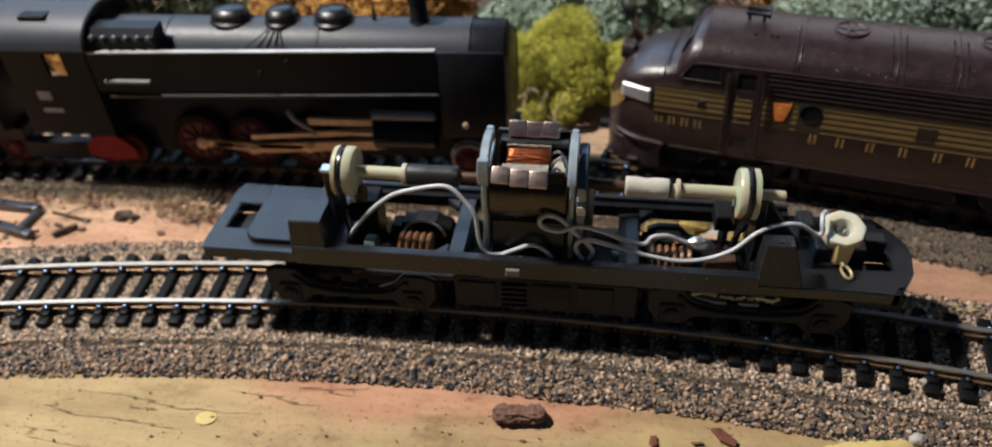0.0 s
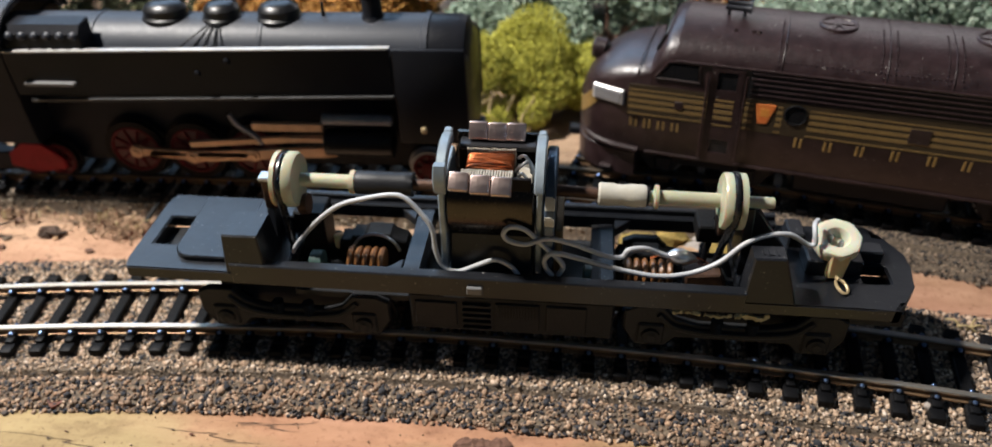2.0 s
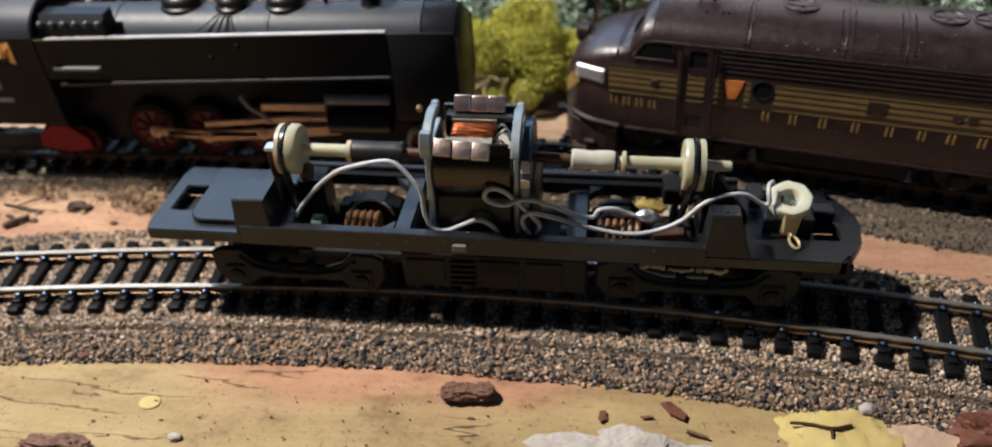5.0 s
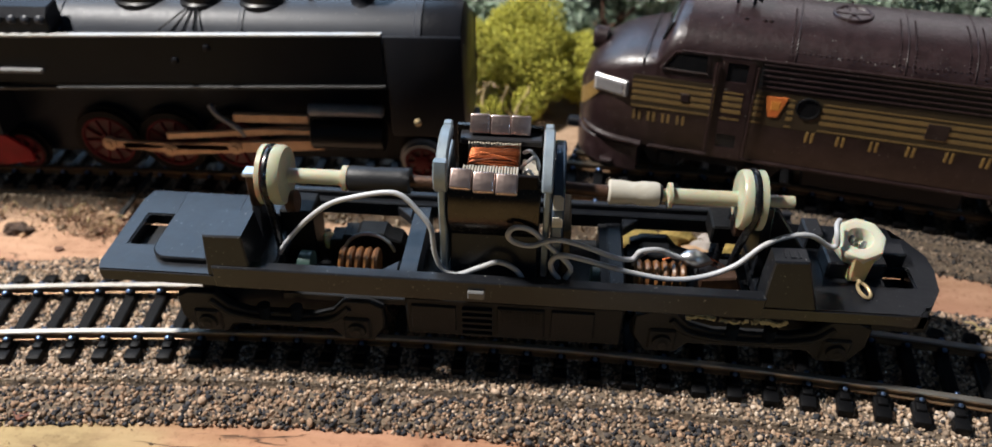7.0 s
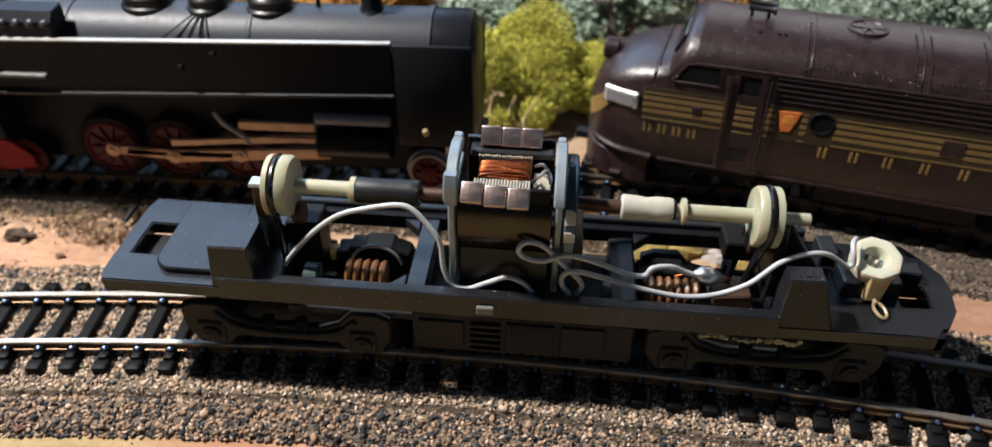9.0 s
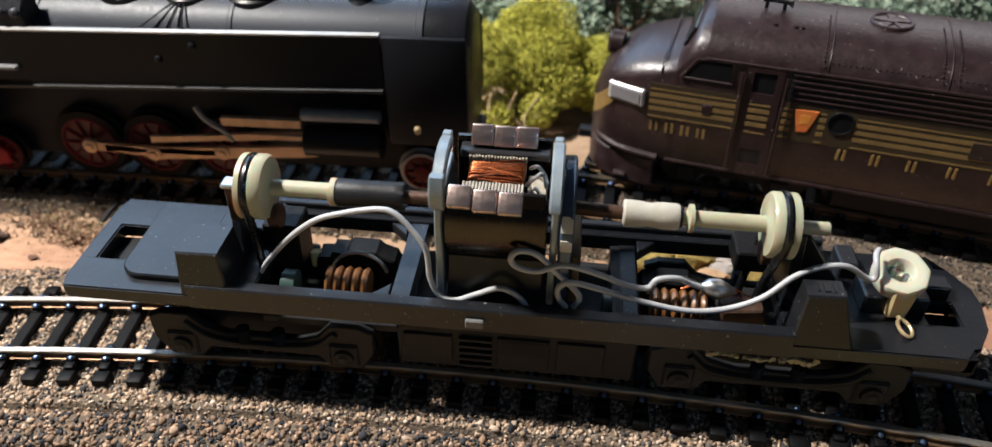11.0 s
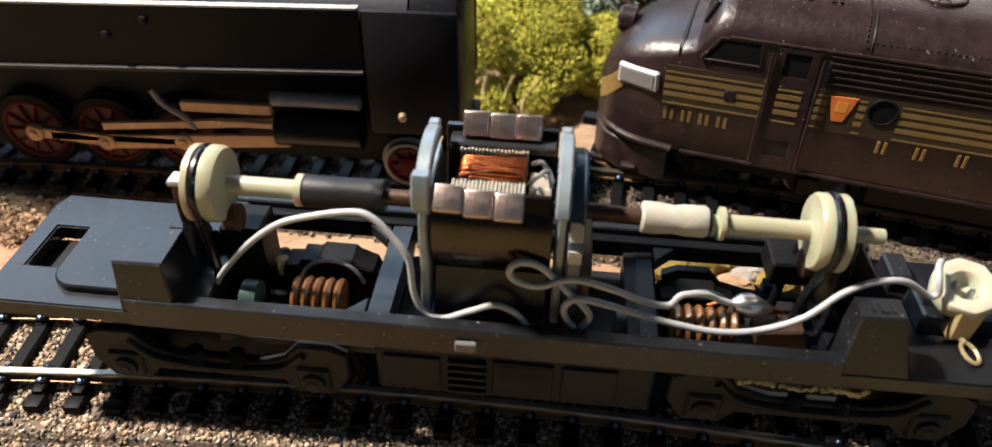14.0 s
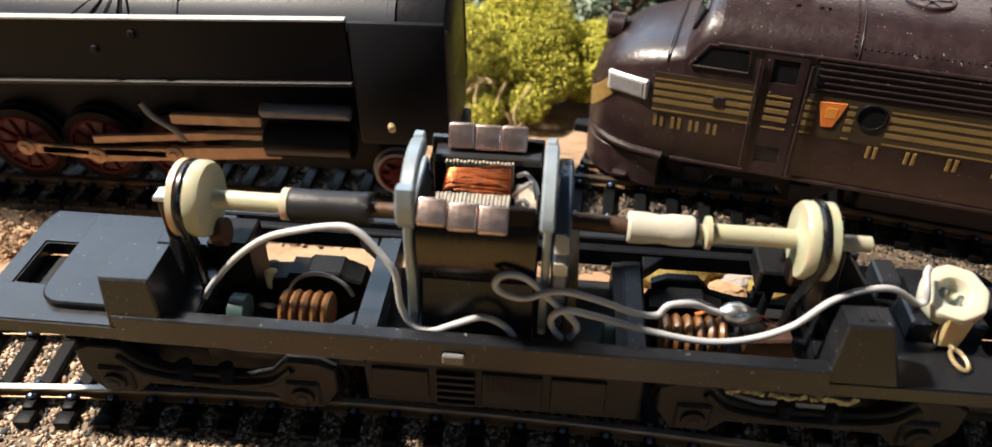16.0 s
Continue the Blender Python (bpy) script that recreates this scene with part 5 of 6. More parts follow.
    # stripes and keystone
    for k in range(5):
        z = 34.9 + 2.05 * k
        for x0, x1 in ((-50, -26.6), (-16.6, -13.2), (-6.6, -4.9), (2.3, 112)):
            part("stripe", box(bmesh.new(), x0, x1, y - 0.16, y + 0.2, z, z + (1.15 if k in (1, 2, 3) else 0.45)), GOLD, body, "")
        part("stripe", box(bmesh.new(), -24.3, -18.9, y - 0.62, y - 0.45, z, z + (1.15 if k in (1, 2, 3) else 0.45)), GOLD, body, "")
    bm = bmesh.new()
    prism(bm, [(-12.8, 43.6), (-7.0, 43.9), (-7.6, 41.6), (-9.0, 37.6), (-11.4, 37.4), (-12.4, 41.4)], "y", y - 0.3, y + 0.1, 0.05)
    part("keystone", bm, KEYRED, body, "red and gold keystone emblem")
    part("emblem_mark", box(bmesh.new(), -11.1, -8.7, y - 0.36, y - 0.25, 39.8, 42.4, 0.05), KEYGOLD, body)
    for side in (-1, 1):
        bm = bmesh.new()
        rows = []
        for x in np.linspace(-67.2, -59.8, 9):
            yy = float(np.interp(-x, (57.5, 61, 64, 66.2, 67.6), (16.19, 14.72, 12.51, 9.75, 6.26))) + 0.35
            z = 27.6 + (x + 67.2) * 1.2
            rows.append([bm.verts.new((x - 0.1, side * (yy - d), z + h)) for d, h in ((0, 0), (0, 5.4), (0.9, 5.4), (0.9, 0))])
        for A, B in zip(rows, rows[1:]):
            for k in range(4):
                bm.faces.new((A[k], A[(k + 1) % 4], B[(k + 1) % 4], B[k]))
        bm.faces.new(rows[0])
        bm.faces.new(rows[-1][::-1])
        bmesh.ops.recalc_face_normals(bm, faces=bm.faces)
        part("nose_stripe", bm, GOLDLIGHT, nose, "gold stripe round the nose")
    # writing as plain bars
    for x in (0.9, 9.1, 17.8, 27.2, 36.8, 45.7, 53.6, 61.8, 70):
        for dx in (-0.85, 0.65):
            part("lettering_bar", box(bmesh.new(), x + dx - 0.38, x + dx + 0.38, y - 0.2, y + 0.1, 30.9, 34.1, 0.1), GOLDLIGHT, body, "")
    for k in range(4):
        x = -49.6 + 4.3 * k
        for dx in (0.3, 1.9):
            part("lettering_bar", box(bmesh.new(), x + dx, x + dx + 0.8, y * (0.99 if k else 0.975) - 0.2, y + 0.6, 30.4, 33.4), GOLD, body, "")
    # horizontal grilles along the upper side
    for k in range(5):
        part("grille_bar", box(bmesh.new(), -15, 112, y - 0.4, y + 0.1, 46.3 + 1.6 * k, 46.75 + 1.6 * k, 0.1), TUSCAN, body, "")
    part("eave", box(bmesh.new(), -37, 112, y - 0.45, y + 0.3, 53.7, 54.4, 0.15), TUSCAN, body)
    part("skirt_bead", box(bmesh.new(), -44, 112, y - 0.35, y + 0.3, 21.5, 22.5, 0.15), TUSCAN, body)
    part("louvre", box(bmesh.new(), 29, 34.5, y - 0.3, y + 0.1, 37.4, 42, 0.1), TUSCAN, body)
    for x in (-36, 52, 56):
        part("louvre", box(bmesh.new(), x, x + 2.6, y - 0.35, y + 0.1, 38.2, 41, 0.2), TUSCAN, body)
    # roof: panels with rivets, fans, horn
    for x in (-7.6, 19.4, 35.8, 60, 84):
        bm = bmesh.new()
        tube(bm, [(x, yy * 1.004, zz + 0.05) for yy, zz in hull[2:-2]], 0.18, 6, 2)
        part("roof_seam", bm, TUSCAN, body)
    rivet = mesh_of("rivet", lathe(bmesh.new(), [(0, 0.26), (0.12, 0.22), (0.2, 0.05)], (0, 0, 0), (0, 0, 1), 6), TUSCAN)
    for x in (-9, 17.6, 21.2, 34, 37.6):
        for k in range(22):
            a = -1.0 + 2.0 * k / 43
            yy = 18 * a
            zz = 62.2 - 4.4 * abs(a) ** 2.6 - 2.3 * max(0, abs(a) - 0.8) * 5 * 0.6
            piece("rivet", rivet, body, pose(x * MM, yy * MM, (zz - 0.05) * MM))
    for x in np.arange(-7, 36, 1.35):
        piece("rivet", rivet, body, pose(float(x) * MM, -0.0172, 0.0568))
    for x in (5.7, 46.5, 58, 70):
        bm = bmesh.new()
        lathe(bm, [(0, 5.4), (0.75, 5.3), (0.95, 4.9), (0.8, 4.5), (0.5, 4.3), (0.45, 0.2)], (x, 0, 61.7), (0, 0, 1), 32)
        fan = part("roof_fan", bm, TUSCAN, body, "round low roof fan")
        part("fan_hub", lathe(bmesh.new(), [(0, 1.3), (0.5, 1.2), (0.6, 0.2)], (x, 0, 62.1), (0, 0, 1), 16), TUSCAN, fan)
        for k in range(5):
            a = k * math.tau / 5 + 0.4
            bm = bmesh.new()
            prism(bm, [(1.0, -0.5), (4.2, -1.3), (4.4, 0.9), (1.0, 0.6)], "z", 62.2, 62.45, 0.05)
            bmesh.ops.rotate(bm, cent=(0, 0, 0), matrix=Matrix.Rotation(a, 3, "Z"), verts=bm.verts)
            bmesh.ops.translate(bm, vec=(x, 0, 0), verts=bm.verts)
            part("fan_blade", bm, TUSCAN, fan)
    for yy in (-2.4, 1.6):
        bm = bmesh.new()
        lathe(bm, [(0, 0.7), (6, 0.8), (7.5, 1.6)], (-26, yy, 65.2), (1, 0, 0), 12)
        part("horn", bm, STEAM, body, "black air horn")
    for x in (-25, -20.5):
        part("horn_post", rod(bmesh.new(), (x, -0.4, 61.8), (x, -0.4, 65.2), 0.5, 8), STEAM, body)
    for x in (-22, -17, -15.4):
        part("roof_bolt", lathe(bmesh.new(), [(0, 0.7), (0.7, 0.5)], (x, -9, 61.2), (0, -0.3, 1), 8), TUSCAN, body)
    # pilot, coupler, bogies
    bm = bmesh.new()
    prism(bm, [(-67.4, -7.5), (-68.6, -3), (-68.8, 0), (-68.6, 3), (-67.4, 7.5), (-64.5, 11.8), (-59, 15.2), (-50, 17), (-47, 17), (-47, -17), (-50, -17), (-59, -15.2), (-64.5, -11.8)], "z", 10, 21.0, 1.2)
    part("pilot", bm, TUSCAN, t)
    part("pilot_step", box(bmesh.new(), -58.5, -54.5, -17.2, -15.0, 12.4, 13.6, 0.3), TUSCAN, t)
    part("coupler", box(bmesh.new(), -73, -66, -1.6, 1.6, 14, 17, 0.4), STEAM, t)
    for side in (-1, 1):
        part("nose_bead", tube(bmesh.new(), [(-67.6, side * 3, 24), (-65.6, side * 9, 23.2), (-62, side * 13.6, 22.6), (-56, side * 16.6, 22.2), (-46, side * 18.2, 22)], 1.05, 10, 5), TUSCAN, nose)
    for x0, x1 in ((-46, -4), (52, 94)):
        bogie = part("bogie", box(bmesh.new(), x0 + 2, x1 - 2, -8, 8, 12, 21, 0.4), DARK, t)
        for side in (-1, 1):
            part("side_frame", prism(bmesh.new(), [(x0, 18), (x0 + 4, 20.6), (x1 - 4, 20.6), (x1, 18), (x1 - 4, 12.6), (x1 - 11, 13), (x1 - 13, 16), (x0 + 13, 16), (x0 + 11, 13), (x0 + 4, 12.6)], "y", side * 13 - 1, side * 13 + 1, 0.3), DARK, bogie)
            for xx in (x0 + 8, x1 - 8):
                part("wheel", lathe(bmesh.new(), [(0, 6.5), (0.8, 6.5), (1, 5.8), (2.6, 5.6), (2.8, 2)], (xx, side * 7, 15.5), (0, side, 0), 24), STEEL, bogie)
                part("axle_box", box(bmesh.new(), xx - 2.6, xx + 2.6, side * 14.6 - 1.2, side * 14.6 + 1.2, 14, 19, 0.5), DARK, bogie)
    part("fuel_tank", box(bmesh.new(), 2, 46, -12, 12, 12, 20.8, 0.6), DARK, t)
    return t


diesel_locomotive()


# ---- planting ----
def bush(name, centre, radii, n, size, mat, seed, label, category="bush", twigs=0, group=""):
    rng = np.random.default_rng(seed)
    rr = random.Random(seed)
    t = thing(name, label, category, group=group)
    heads = []
    for k in range(26):
        a, b = rr.uniform(0, math.tau), math.acos(rr.uniform(-0.25, 1))
        d = Vector((math.cos(a) * math.sin(b), math.sin(a) * math.sin(b), math.cos(b)))
        q = rr.uniform(0.5, 0.95)
        heads.append((Vector(centre) + Vector((d.x * radii[0], d.y * radii[1], d.z * radii[2])) * q, rr.uniform(0.16, 0.34)))
    P = []
    for h, f in heads:
        m = int(n * f / 6)
        d = rng.normal(size=(m, 3))
        d /= np.linalg.norm(d, axis=1)[:, None]
        r = f * min(radii) * 1.7 * rng.uniform(0.25, 1.08, m) ** 0.45
        P.append(np.array(h) + d * r[:, None])
    P = np.concatenate(P)
    P = P[P[:, 2] > 0.4]
    crown = lumps("crown", P, rng.uniform(0.45, 1.4, len(P)) * size, mat, rng, leaf=True)
    crown.parent = t
    tagged(crown, kind="stuff")
    base = Vector((centre[0], centre[1], -0.3))
    part("trunk", tube(bmesh.new(), [base, base + Vector((1.5, 0, radii[2] * 0.3)), Vector(centre)], 1.3, 8, 4), BARK, t)
    for h, f in heads[::3]:
        part("limb", tube(bmesh.new(), [base + Vector((0, 0, radii[2] * 0.25)), (base + h) / 2 + Vector((rr.uniform(-2, 2), 0, 2)), h], 0.6, 6, 4), BARK, t)
    for k in range(twigs):
        x = centre[0] + rr.uniform(-0.75, 0.1) * radii[0]
        y = centre[1] - radii[1] * rr.uniform(0.85, 1.1)
        part("twig", tube(bmesh.new(), [(x, y, -0.2), (x + rr.uniform(-2, 3), y - 1, 4), (x + rr.uniform(-6, 6), y, 9), (x + rr.uniform(-9, 9), y + 3, 15)], rr.uniform(0.4, 0.8), 6, 4), TWIG, t, "pale bare twig")
    return t


bush("moss_bush", (3, 128, 10), (40, 21, 26), 64000, 0.85, MOSS, 5, "yellow-green moss bush with pale twigs on the board", twigs=7)
for k, (c0, r0, m0) in enumerate([((34, 172, 14), (36, 22, 38), LICHEN), ((138, 164, 12), (44, 24, 40), LICHEN), ((190, 160, 12), (46, 24, 36), LICHEN), ((-8, 178, 14), (34, 20, 40), LICHEN),
                                  ((-62, 172, 10), (36, 20, 36), AUTUMN), ((-125, 176, 8), (40, 20, 36), AUTUMN), ((-192, 170, 8), (40, 20, 36), DARKLEAF), ((-250, 165, 8), (44, 22, 40), AUTUMN),
                                  ((80, 206, 18), (46, 20, 44), AUTUMN), ((20, 220, 18), (50, 24, 46), DARKLEAF), ((150, 210, 18), (50, 24, 44), DARKLEAF), ((-60, 222, 18), (60, 24, 46), DARKLEAF),
                                  ((-150, 222, 18), (60, 24, 46), DARKLEAF), ((230, 200, 18), (50, 24, 46), AUTUMN)]):
    kind = {"lichen": "blue-green lichen bush behind the track", "autumn": "orange autumn foliage clump behind the track", "dark_leaf": "dark green foliage clump at the back"}[m0.name]
    bush("lichen_bush" if m0 is LICHEN else "foliage_clump", c0, r0, 13000 if c0[1] < 190 else 5000, 1.9 if c0[1] < 190 else 2.6, m0, 20 + k, kind, group="bushes behind the tracks")


# ---- loose bits on the board ----
def stone(name, at, size, mat, label, seed, category="stone", rough=0.25, sub=3, group=""):
    bm = bmesh.new()
    bmesh.ops.create_icosphere(bm, subdivisions=sub, radius=1.0)
    for v in bm.verts:
        f = 1 + rough * noise.noise(v.co * 1.4 + Vector((seed * 3.1, 0, 0))) + rough * 0.5 * noise.noise(v.co * 4 + Vector((0, seed * 2.3, 0)))
        if sub > 3:
            f += rough * (0.22 * noise.noise(v.co * 11 + Vector((seed, 1, 0))) + 0.12 * noise.noise(v.co * 26))
        v.co = Vector((v.co.x * size[0] * f, v.co.y * size[1] * f, v.co.z * size[2] * f))
    bmesh.ops.translate(bm, vec=at, verts=bm.verts)
    return single(name, bm, mat, label, category, group=group, smooth=sub > 2)


def bark_chip():
    bm = bmesh.new()
    lathe(bm, [(0, 1.2), (1, 2.3), (4, 2.7), (8, 2.4), (11, 2.7), (13.6, 2.0), (14.4, 0.9)], (-3.8, -40.4, 1.9), (1, 0.06, 0), 40)
    bmesh.ops.subdivide_edges(bm, edges=[e for e in bm.edges if abs(e.verts[0].co.x - e.verts[1].co.x) > 0.6], cuts=6)
    for v in bm.verts:
        f = 1 + 0.3 * noise.noise(Vector((v.co.x * 0.25, v.co.y, v.co.z))) + 0.3 * noise.noise(Vector((v.co.x * 0.9, v.co.y * 2.2, v.co.z * 2.2)))
        v.co = Vector((v.co.x, -40.2 + (v.co.y + 40.2) * f, 1.7 + (v.co.z - 1.7) * f * 0.8))
    single("bark_chip", bm, BARK, "dark brown rough bark chip on the board", "bark chip")


def flake(name, pts, z, thick, mat, label, category):
    bm = bmesh.new()
    prism(bm, pts, "z", z, z + thick, 0.1)
    for v in bm.verts:
        v.co.z += (0.5 if thick > 0.3 else 0.05) * noise.noise(v.co * 0.35)
    single(name, bm, mat, label, category, smooth=False)


bark_chip()
flake("bark_flake", [(53, -39), (55.5, -38.4), (59.4, -42.2), (58.6, -44.2), (55, -42.4)], 0.1, 1.0, RUSTLEAF, "red-brown bark flake on the board", "bark flake")
flake("bark_flake", [(59, -47), (64, -48.4), (64.2, -49.2), (58.8, -47.8)], 0.1, 0.8, BARK, "thin dark bark splinter on the board", "bark splinter")
flake("dry_leaf", [(-112, -32), (-108.5, -31), (-106.5, -33), (-109, -35)], 0.3, 1.2, RUSTLEAF, "dark red dry leaf beside the ballast", "leaf")
stone("bark_piece", (131, -43.5, 1.6), (10, 6, 4.6), RUSTLEAF, "large red-brown bark piece on the board", 14, "bark piece", 0.6, 4)
stone("yellow_rock", (97.5, -47.5, -0.7), (15, 12, 2.9), YELLOW, "flat yellow painted plaster rock beside the ballast", 2, "rock", 0.34, 5)
stone("cream_rock", (119, -47, -0.9), (17, 9, 2.3), CREAM, "flat cream plaster rock beside the ballast", 3, "rock", 0.3, 5)
stone("white_rock", (44, -55.6, -1.0), (20, 8.6, 3.6), PLASTER, "white plaster rock at the front of the board", 4, "rock", 0.55, 5)
stone("white_pebble", (103.0, -38.6, 2.2), (2.1, 1.6, 1.5), PLASTER, "small white pebble beside the ballast", 6, "pebble", group="white pebbles")
stone("white_pebble", (108.6, -23.2, 6.2), (1.7, 1.3, 1.2), PLASTER, "small white pebble on the ballast", 7, "pebble", group="white pebbles")
stone("white_pebble", (-70, -58.5, 0.4), (1.8, 1.2, 0.9), PLASTER, "small white pebble on the board", 8, "pebble", group="white pebbles")
stone("clay_lump", (98, 71, 6), (5, 3.5, 4.5), SAND, "pale clay lump beside the siding", 9, "lump")
flake("paint_spot", [(-82.0 + 3.0 * math.cos(a), -47.9 + 2.3 * math.sin(a)) for a in np.linspace(0, 5.9, 16)], 0.05, 0.2, YELLOW, "pale yellow paint spot on the board", "paint spot")
rb = random.Random(12)
for k in range(30):
    x, y = rb.uniform(-135, 115), rb.uniform(-62, -38)
    if 24 < x < 66 and y < -46 or x > 82:
        continue
    s = rb.uniform(0.2, 0.6)
    stone("bark_crumb", (x, y, s * 0.2), (s * rb.uniform(0.8, 2.0), s * rb.uniform(0.5, 1.0), s * 0.5), rb.choice((BARK, RUSTLEAF, CORK)), "small brown crumb on the painted board", k, "crumb", 0.5, 1, "crumbs on the painted board")
for k in range(60):
    x, y = rb.uniform(-215, -85), rb.uniform(14, 46)
    if rb.random() < 0.06:
        x, y = rb.uniform(100, 160), rb.uniform(16, 32)
    s = rb.uniform(0.4, 1.5)
    stone("soil_crumb", (x, y, s * 0.2), (s * rb.uniform(0.8, 1.8), s, s * 0.6), rb.choice((BARK, SAND, CORK)), "brown soil crumb between the tracks", 100 + k, "crumb", 0.5, 1, "soil crumbs between the tracks")



def sleeper_scrap():
    t = thing("sleeper_scrap", "black broken strip of model sleepers with a blue sky sheen in its colour", "plastic scrap", (-193, 33, 0))
    for y, x, turn in ((6.0, -2.5, -6), (-7.5, 4.0, -16)):
        bm = bmesh.new()
        box(bm, -10, 10, -1.7, 1.7, 0.1, 3.0, 0.4, 2)
        for dx in (-6.2, 5.4):
            box(bm, dx - 1.3, dx + 1.3, -1.2, 1.2, 2.8, 3.7, 0.3)
        bmesh.ops.rotate(bm, cent=(0, 0, 0), matrix=Matrix.Rotation(radians(turn), 3, "Z"), verts=bm.verts)
        bmesh.ops.translate(bm, vec=(x, y, 0), verts=bm.verts)
        part("sleeper_bar", bm, SCRAP, t)
    part("web", prism(bmesh.new(), [(5.2, -6.6), (7.8, -6.8), (8.4, 5.0), (6.2, 5.2)], "z", 0.2, 2.2, 0.3), SCRAP, t)


sleeper_scrap()
stone("soil_lump", (-151.0, 36.8, 0.8), (4.2, 2.2, 2.0), SOIL, "dark brown soil lump between the tracks", 31, "soil lump", 0.45)
single("bark_sliver", tube(bmesh.new(), [(-172.6, 24.4, 0.8), (-169.5, 26.8, 1.3), (-166, 30.2, 0.9)], 1.0, 7, 4), SOIL, "dark bark sliver on the sandy board", "bark sliver")
single("root_twig", tube(bmesh.new(), [(-181, 37.6, 0.6), (-175, 36.0, 1.0), (-169, 34.6, 0.9), (-163.5, 33.8, 0.5)], 0.45, 6, 4), SOIL, "thin dark root on the sandy board", "twig")
single("root_twig", tube(bmesh.new(), [(-175, 36.0, 0.8), (-171, 39.2, 1.1), (-166, 43.0, 0.9)], 0.4, 6, 4), SOIL, "thin dark root on the sandy board", "twig")
for k, (x, y, z, a, b, c, m) in enumerate(((43, 40, 2.0, 6, 4, 3.4, OCHRE), (53, 43, 2.2, 6, 4.5, 3.6, OCHRE), (62, 41, 1.6, 4.5, 3.5, 2.8, PLASTER), (48, 36.5, 1.2, 4, 3, 2.2, SAND), (58, 36.5, 1.2, 4.5, 3, 2.2, SAND), (68, 38, 1.4, 4.5, 3.5, 2.6, OCHRE))):
    stone("plaster_lump", (x, y, z), (a, b, c), m, "pale painted plaster lump between the tracks", 50 + k, "plaster lump", 0.4, 3, "plaster lumps between the tracks")
rng = np.random.default_rng(77)
n = 2600
P = np.stack([rng.uniform(-215, -60, n), 48 - 28 * rng.random(n) ** 2.2, rng.uniform(0.02, 0.3, n)], -1)
P = P[np.sin(P[:, 0] * 0.21 + 1.7 * np.sin(P[:, 1] * 0.3)) + np.sin(P[:, 0] * 0.083) + rng.uniform(-0.6, 1.6, n) > 0.3]
tagged(lumps("sand_grains", P, rng.uniform(0.10, 0.28, len(P)), SANDGRIT, rng), "loose brown sand grains scattered between the tracks", "sand", kind="stuff")
n = 550
P = np.stack([rng.uniform(-150, 150, n), rng.uniform(-64, -30, n), rng.uniform(0.0, 0.15, n)], -1)
P = P[P[:, 1] < np.sqrt(np.maximum(920 ** 2 - (P[:, 0] + 30) ** 2, 0)) - 951.4 - 0.5 - 9 * rng.random(n) ** 2]
tagged(lumps("dirt_specks", P, rng.uniform(0.12, 0.42, len(P)), SANDGRIT, rng), "tiny brown dirt specks on the painted board", "dirt", kind="stuff")
single("dark_stick", rod(bmesh.new(), (-121, 44, 1.0), (-114.5, 60, 8.2), 0.9, 8, 0.7), DARK, "thin dark stick leaning on the roadbed", "stick")


def dry_tuft(at, radii, n, seed):
    """A low heap of crumbs and bent dry fibres."""
    rng = np.random.default_rng(seed)
    t = thing("dry_tuft", "low brown tuft of dry fibres beside the far roadbed", "dry tuft", (at[0], at[1], 0), group="dry tufts between the tracks")
    d = rng.normal(size=(n, 2)) * 0.5
    z = np.abs(rng.normal(size=n)) * radii[2] * 0.5 * np.exp(-(d ** 2).sum(1)) + at[2]
    crumbs = lumps("soil_heap", np.stack([d[:, 0] * radii[0], d[:, 1] * radii[1], z], -1), rng.uniform(0.2, 0.8, n), SANDGRIT, rng)
    crumbs.parent = t
    tagged(crumbs, "brown soil heap", kind="stuff")
    rr = random.Random(seed)
    for k in range(n // 14):
        x, y, a = rr.gauss(0, 0.45) * radii[0], rr.gauss(0, 0.4) * radii[1], rr.uniform(0, math.tau)
        q, h = rr.uniform(1.5, 4.5), rr.uniform(0.6, 1.0) * radii[2]
        pts = [(x, y, at[2]), (x + q * 0.5 * math.cos(a), y + q * 0.5 * math.sin(a), at[2] + h), (x + q * math.cos(a), y + q * math.sin(a), at[2] + h * rr.uniform(0.2, 1.0))]
        part("fibre", tube(bmesh.new(), pts, rr.uniform(0.10, 0.24), 5, 3), rr.choice((TWIG, BARK, RUSTLEAF)), t)


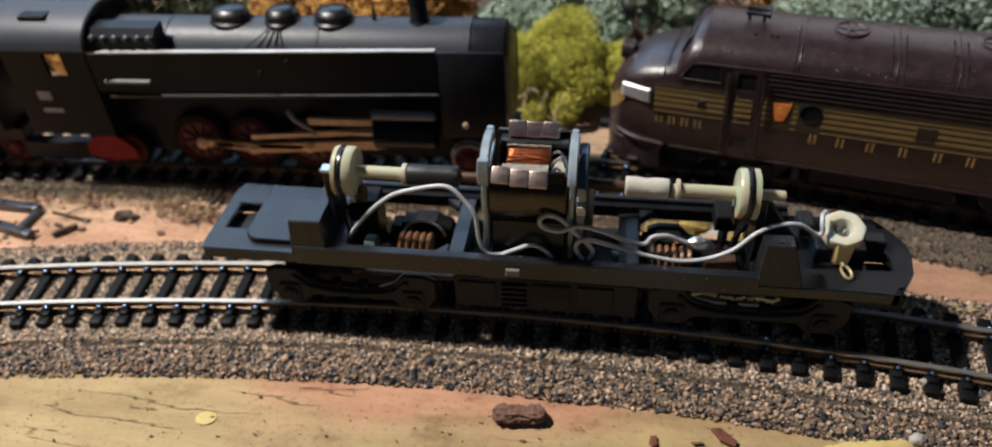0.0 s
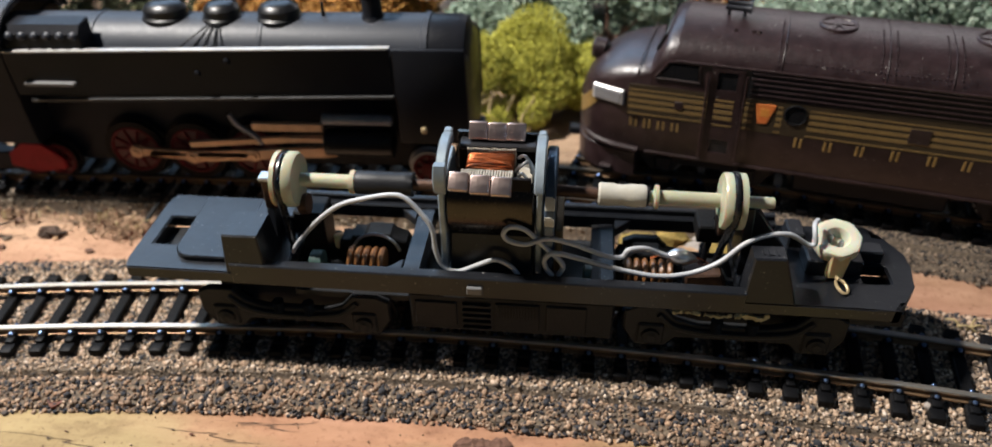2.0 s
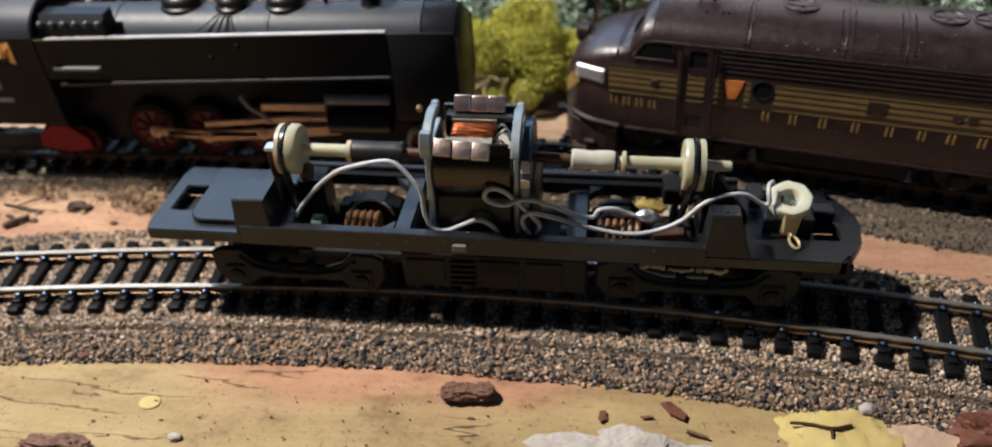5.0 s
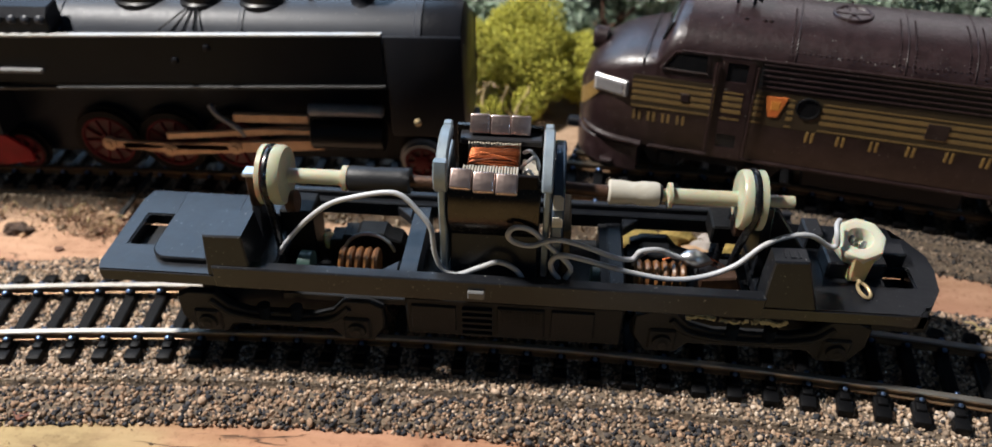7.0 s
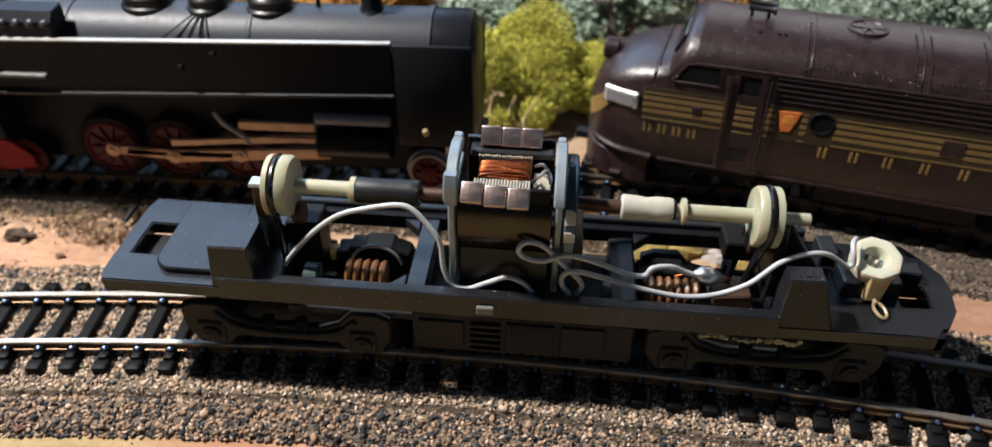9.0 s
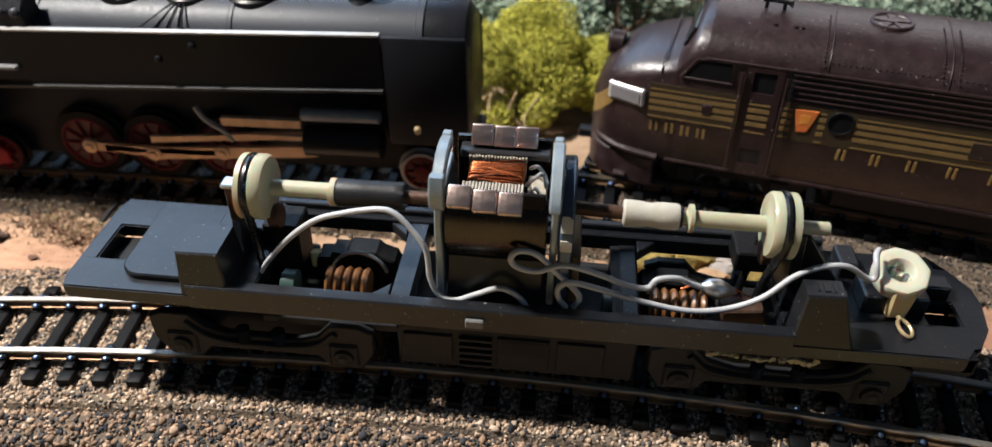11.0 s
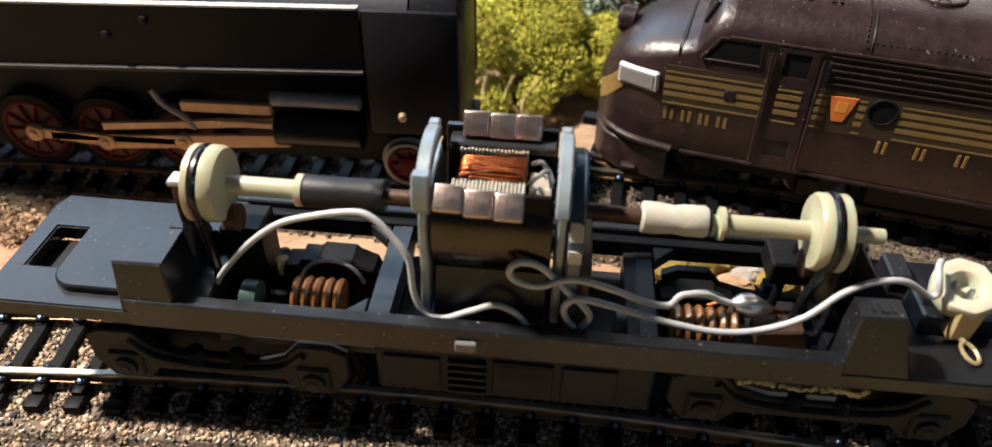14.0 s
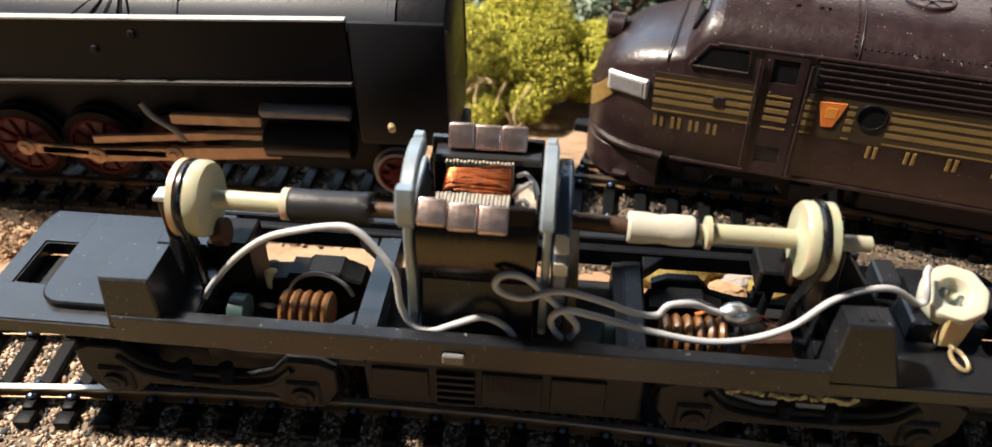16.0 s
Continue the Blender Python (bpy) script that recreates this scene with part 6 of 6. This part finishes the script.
for at, radii, n, seed in (((-134, 44, 0.6), (15, 6, 3.2), 420, 61), ((-122, 38, 0.2), (12, 4.5, 2.2), 260, 62), ((-168, 46, 0.6), (16, 5, 2.2), 260, 63), ((-196, 46, 0.4), (14, 4, 2.0), 160, 64)):
    dry_tuft(at, radii, n, seed)
for at, turn in (((-149.5, 36.0), 20), ((-172, 28.5), -35)):
    a = radians(turn)
    single("bark_sliver", tube(bmesh.new(), [(at[0] - 4 * math.cos(a), at[1] - 4 * math.sin(a), 0.5), (at[0], at[1] + 0.8, 1.2), (at[0] + 4 * math.cos(a), at[1] + 4 * math.sin(a), 0.4)], 0.7, 7, 4), SOIL, "dark bark sliver on the sandy board", "bark sliver")
flake("bark_flake", [(37.6, -42.6), (39.2, -42.4), (39.4, -45.2), (38.0, -46.2), (37.2, -44.6)], 0.1, 0.7, RUSTLEAF, "small red-brown bark flake on the board", "bark flake")
flake("bark_flake", [(47.8, -43.4), (50.4, -43.2), (51.2, -43.8), (48.6, -44.2)], 0.1, 0.6, BARK, "tiny dark bark chip on the board", "bark chip")
twig_bm = tube(bmesh.new(), [(83.6, -44.4, 2.4), (88.5, -44.8, 2.7), (93.2, -45.8, 2.9), (97.9, -44.3, 2.6)], 0.42, 7, 5)
tube(twig_bm, [(92.8, -45.6, 2.8), (92.9, -47.0, 2.7), (92.7, -48.6, 2.4)], 0.45, 7, 4)
single("forked_twig", twig_bm, RUST, "thin brown forked twig on the yellow rock", "twig")
for dx, dy, a in ((0, 0, 0.2), (1.2, 0.8, 1.0), (-0.8, 0.6, 2.3), (2.2, -0.6, 2.8)):
    x, y = 126 + dx, 4.2 + dy
    single("straw", tube(bmesh.new(), [(x, y, 5.6), (x + 2.6 * math.cos(a), y + 2.0 * math.sin(a), 7.0), (x + 4.8 * math.cos(a), y + 3.6 * math.sin(a), 6.2)], 0.32, 6, 3), TWIG, "pale straw on the ballast beside the rail", "straw", group="straws on the ballast")
stone("bark_piece", (-100, -63.6, 0.6), (9, 3.2, 2.6), BARK, "dark brown bark piece at the front of the board", 17, "bark piece", 0.5, 4)
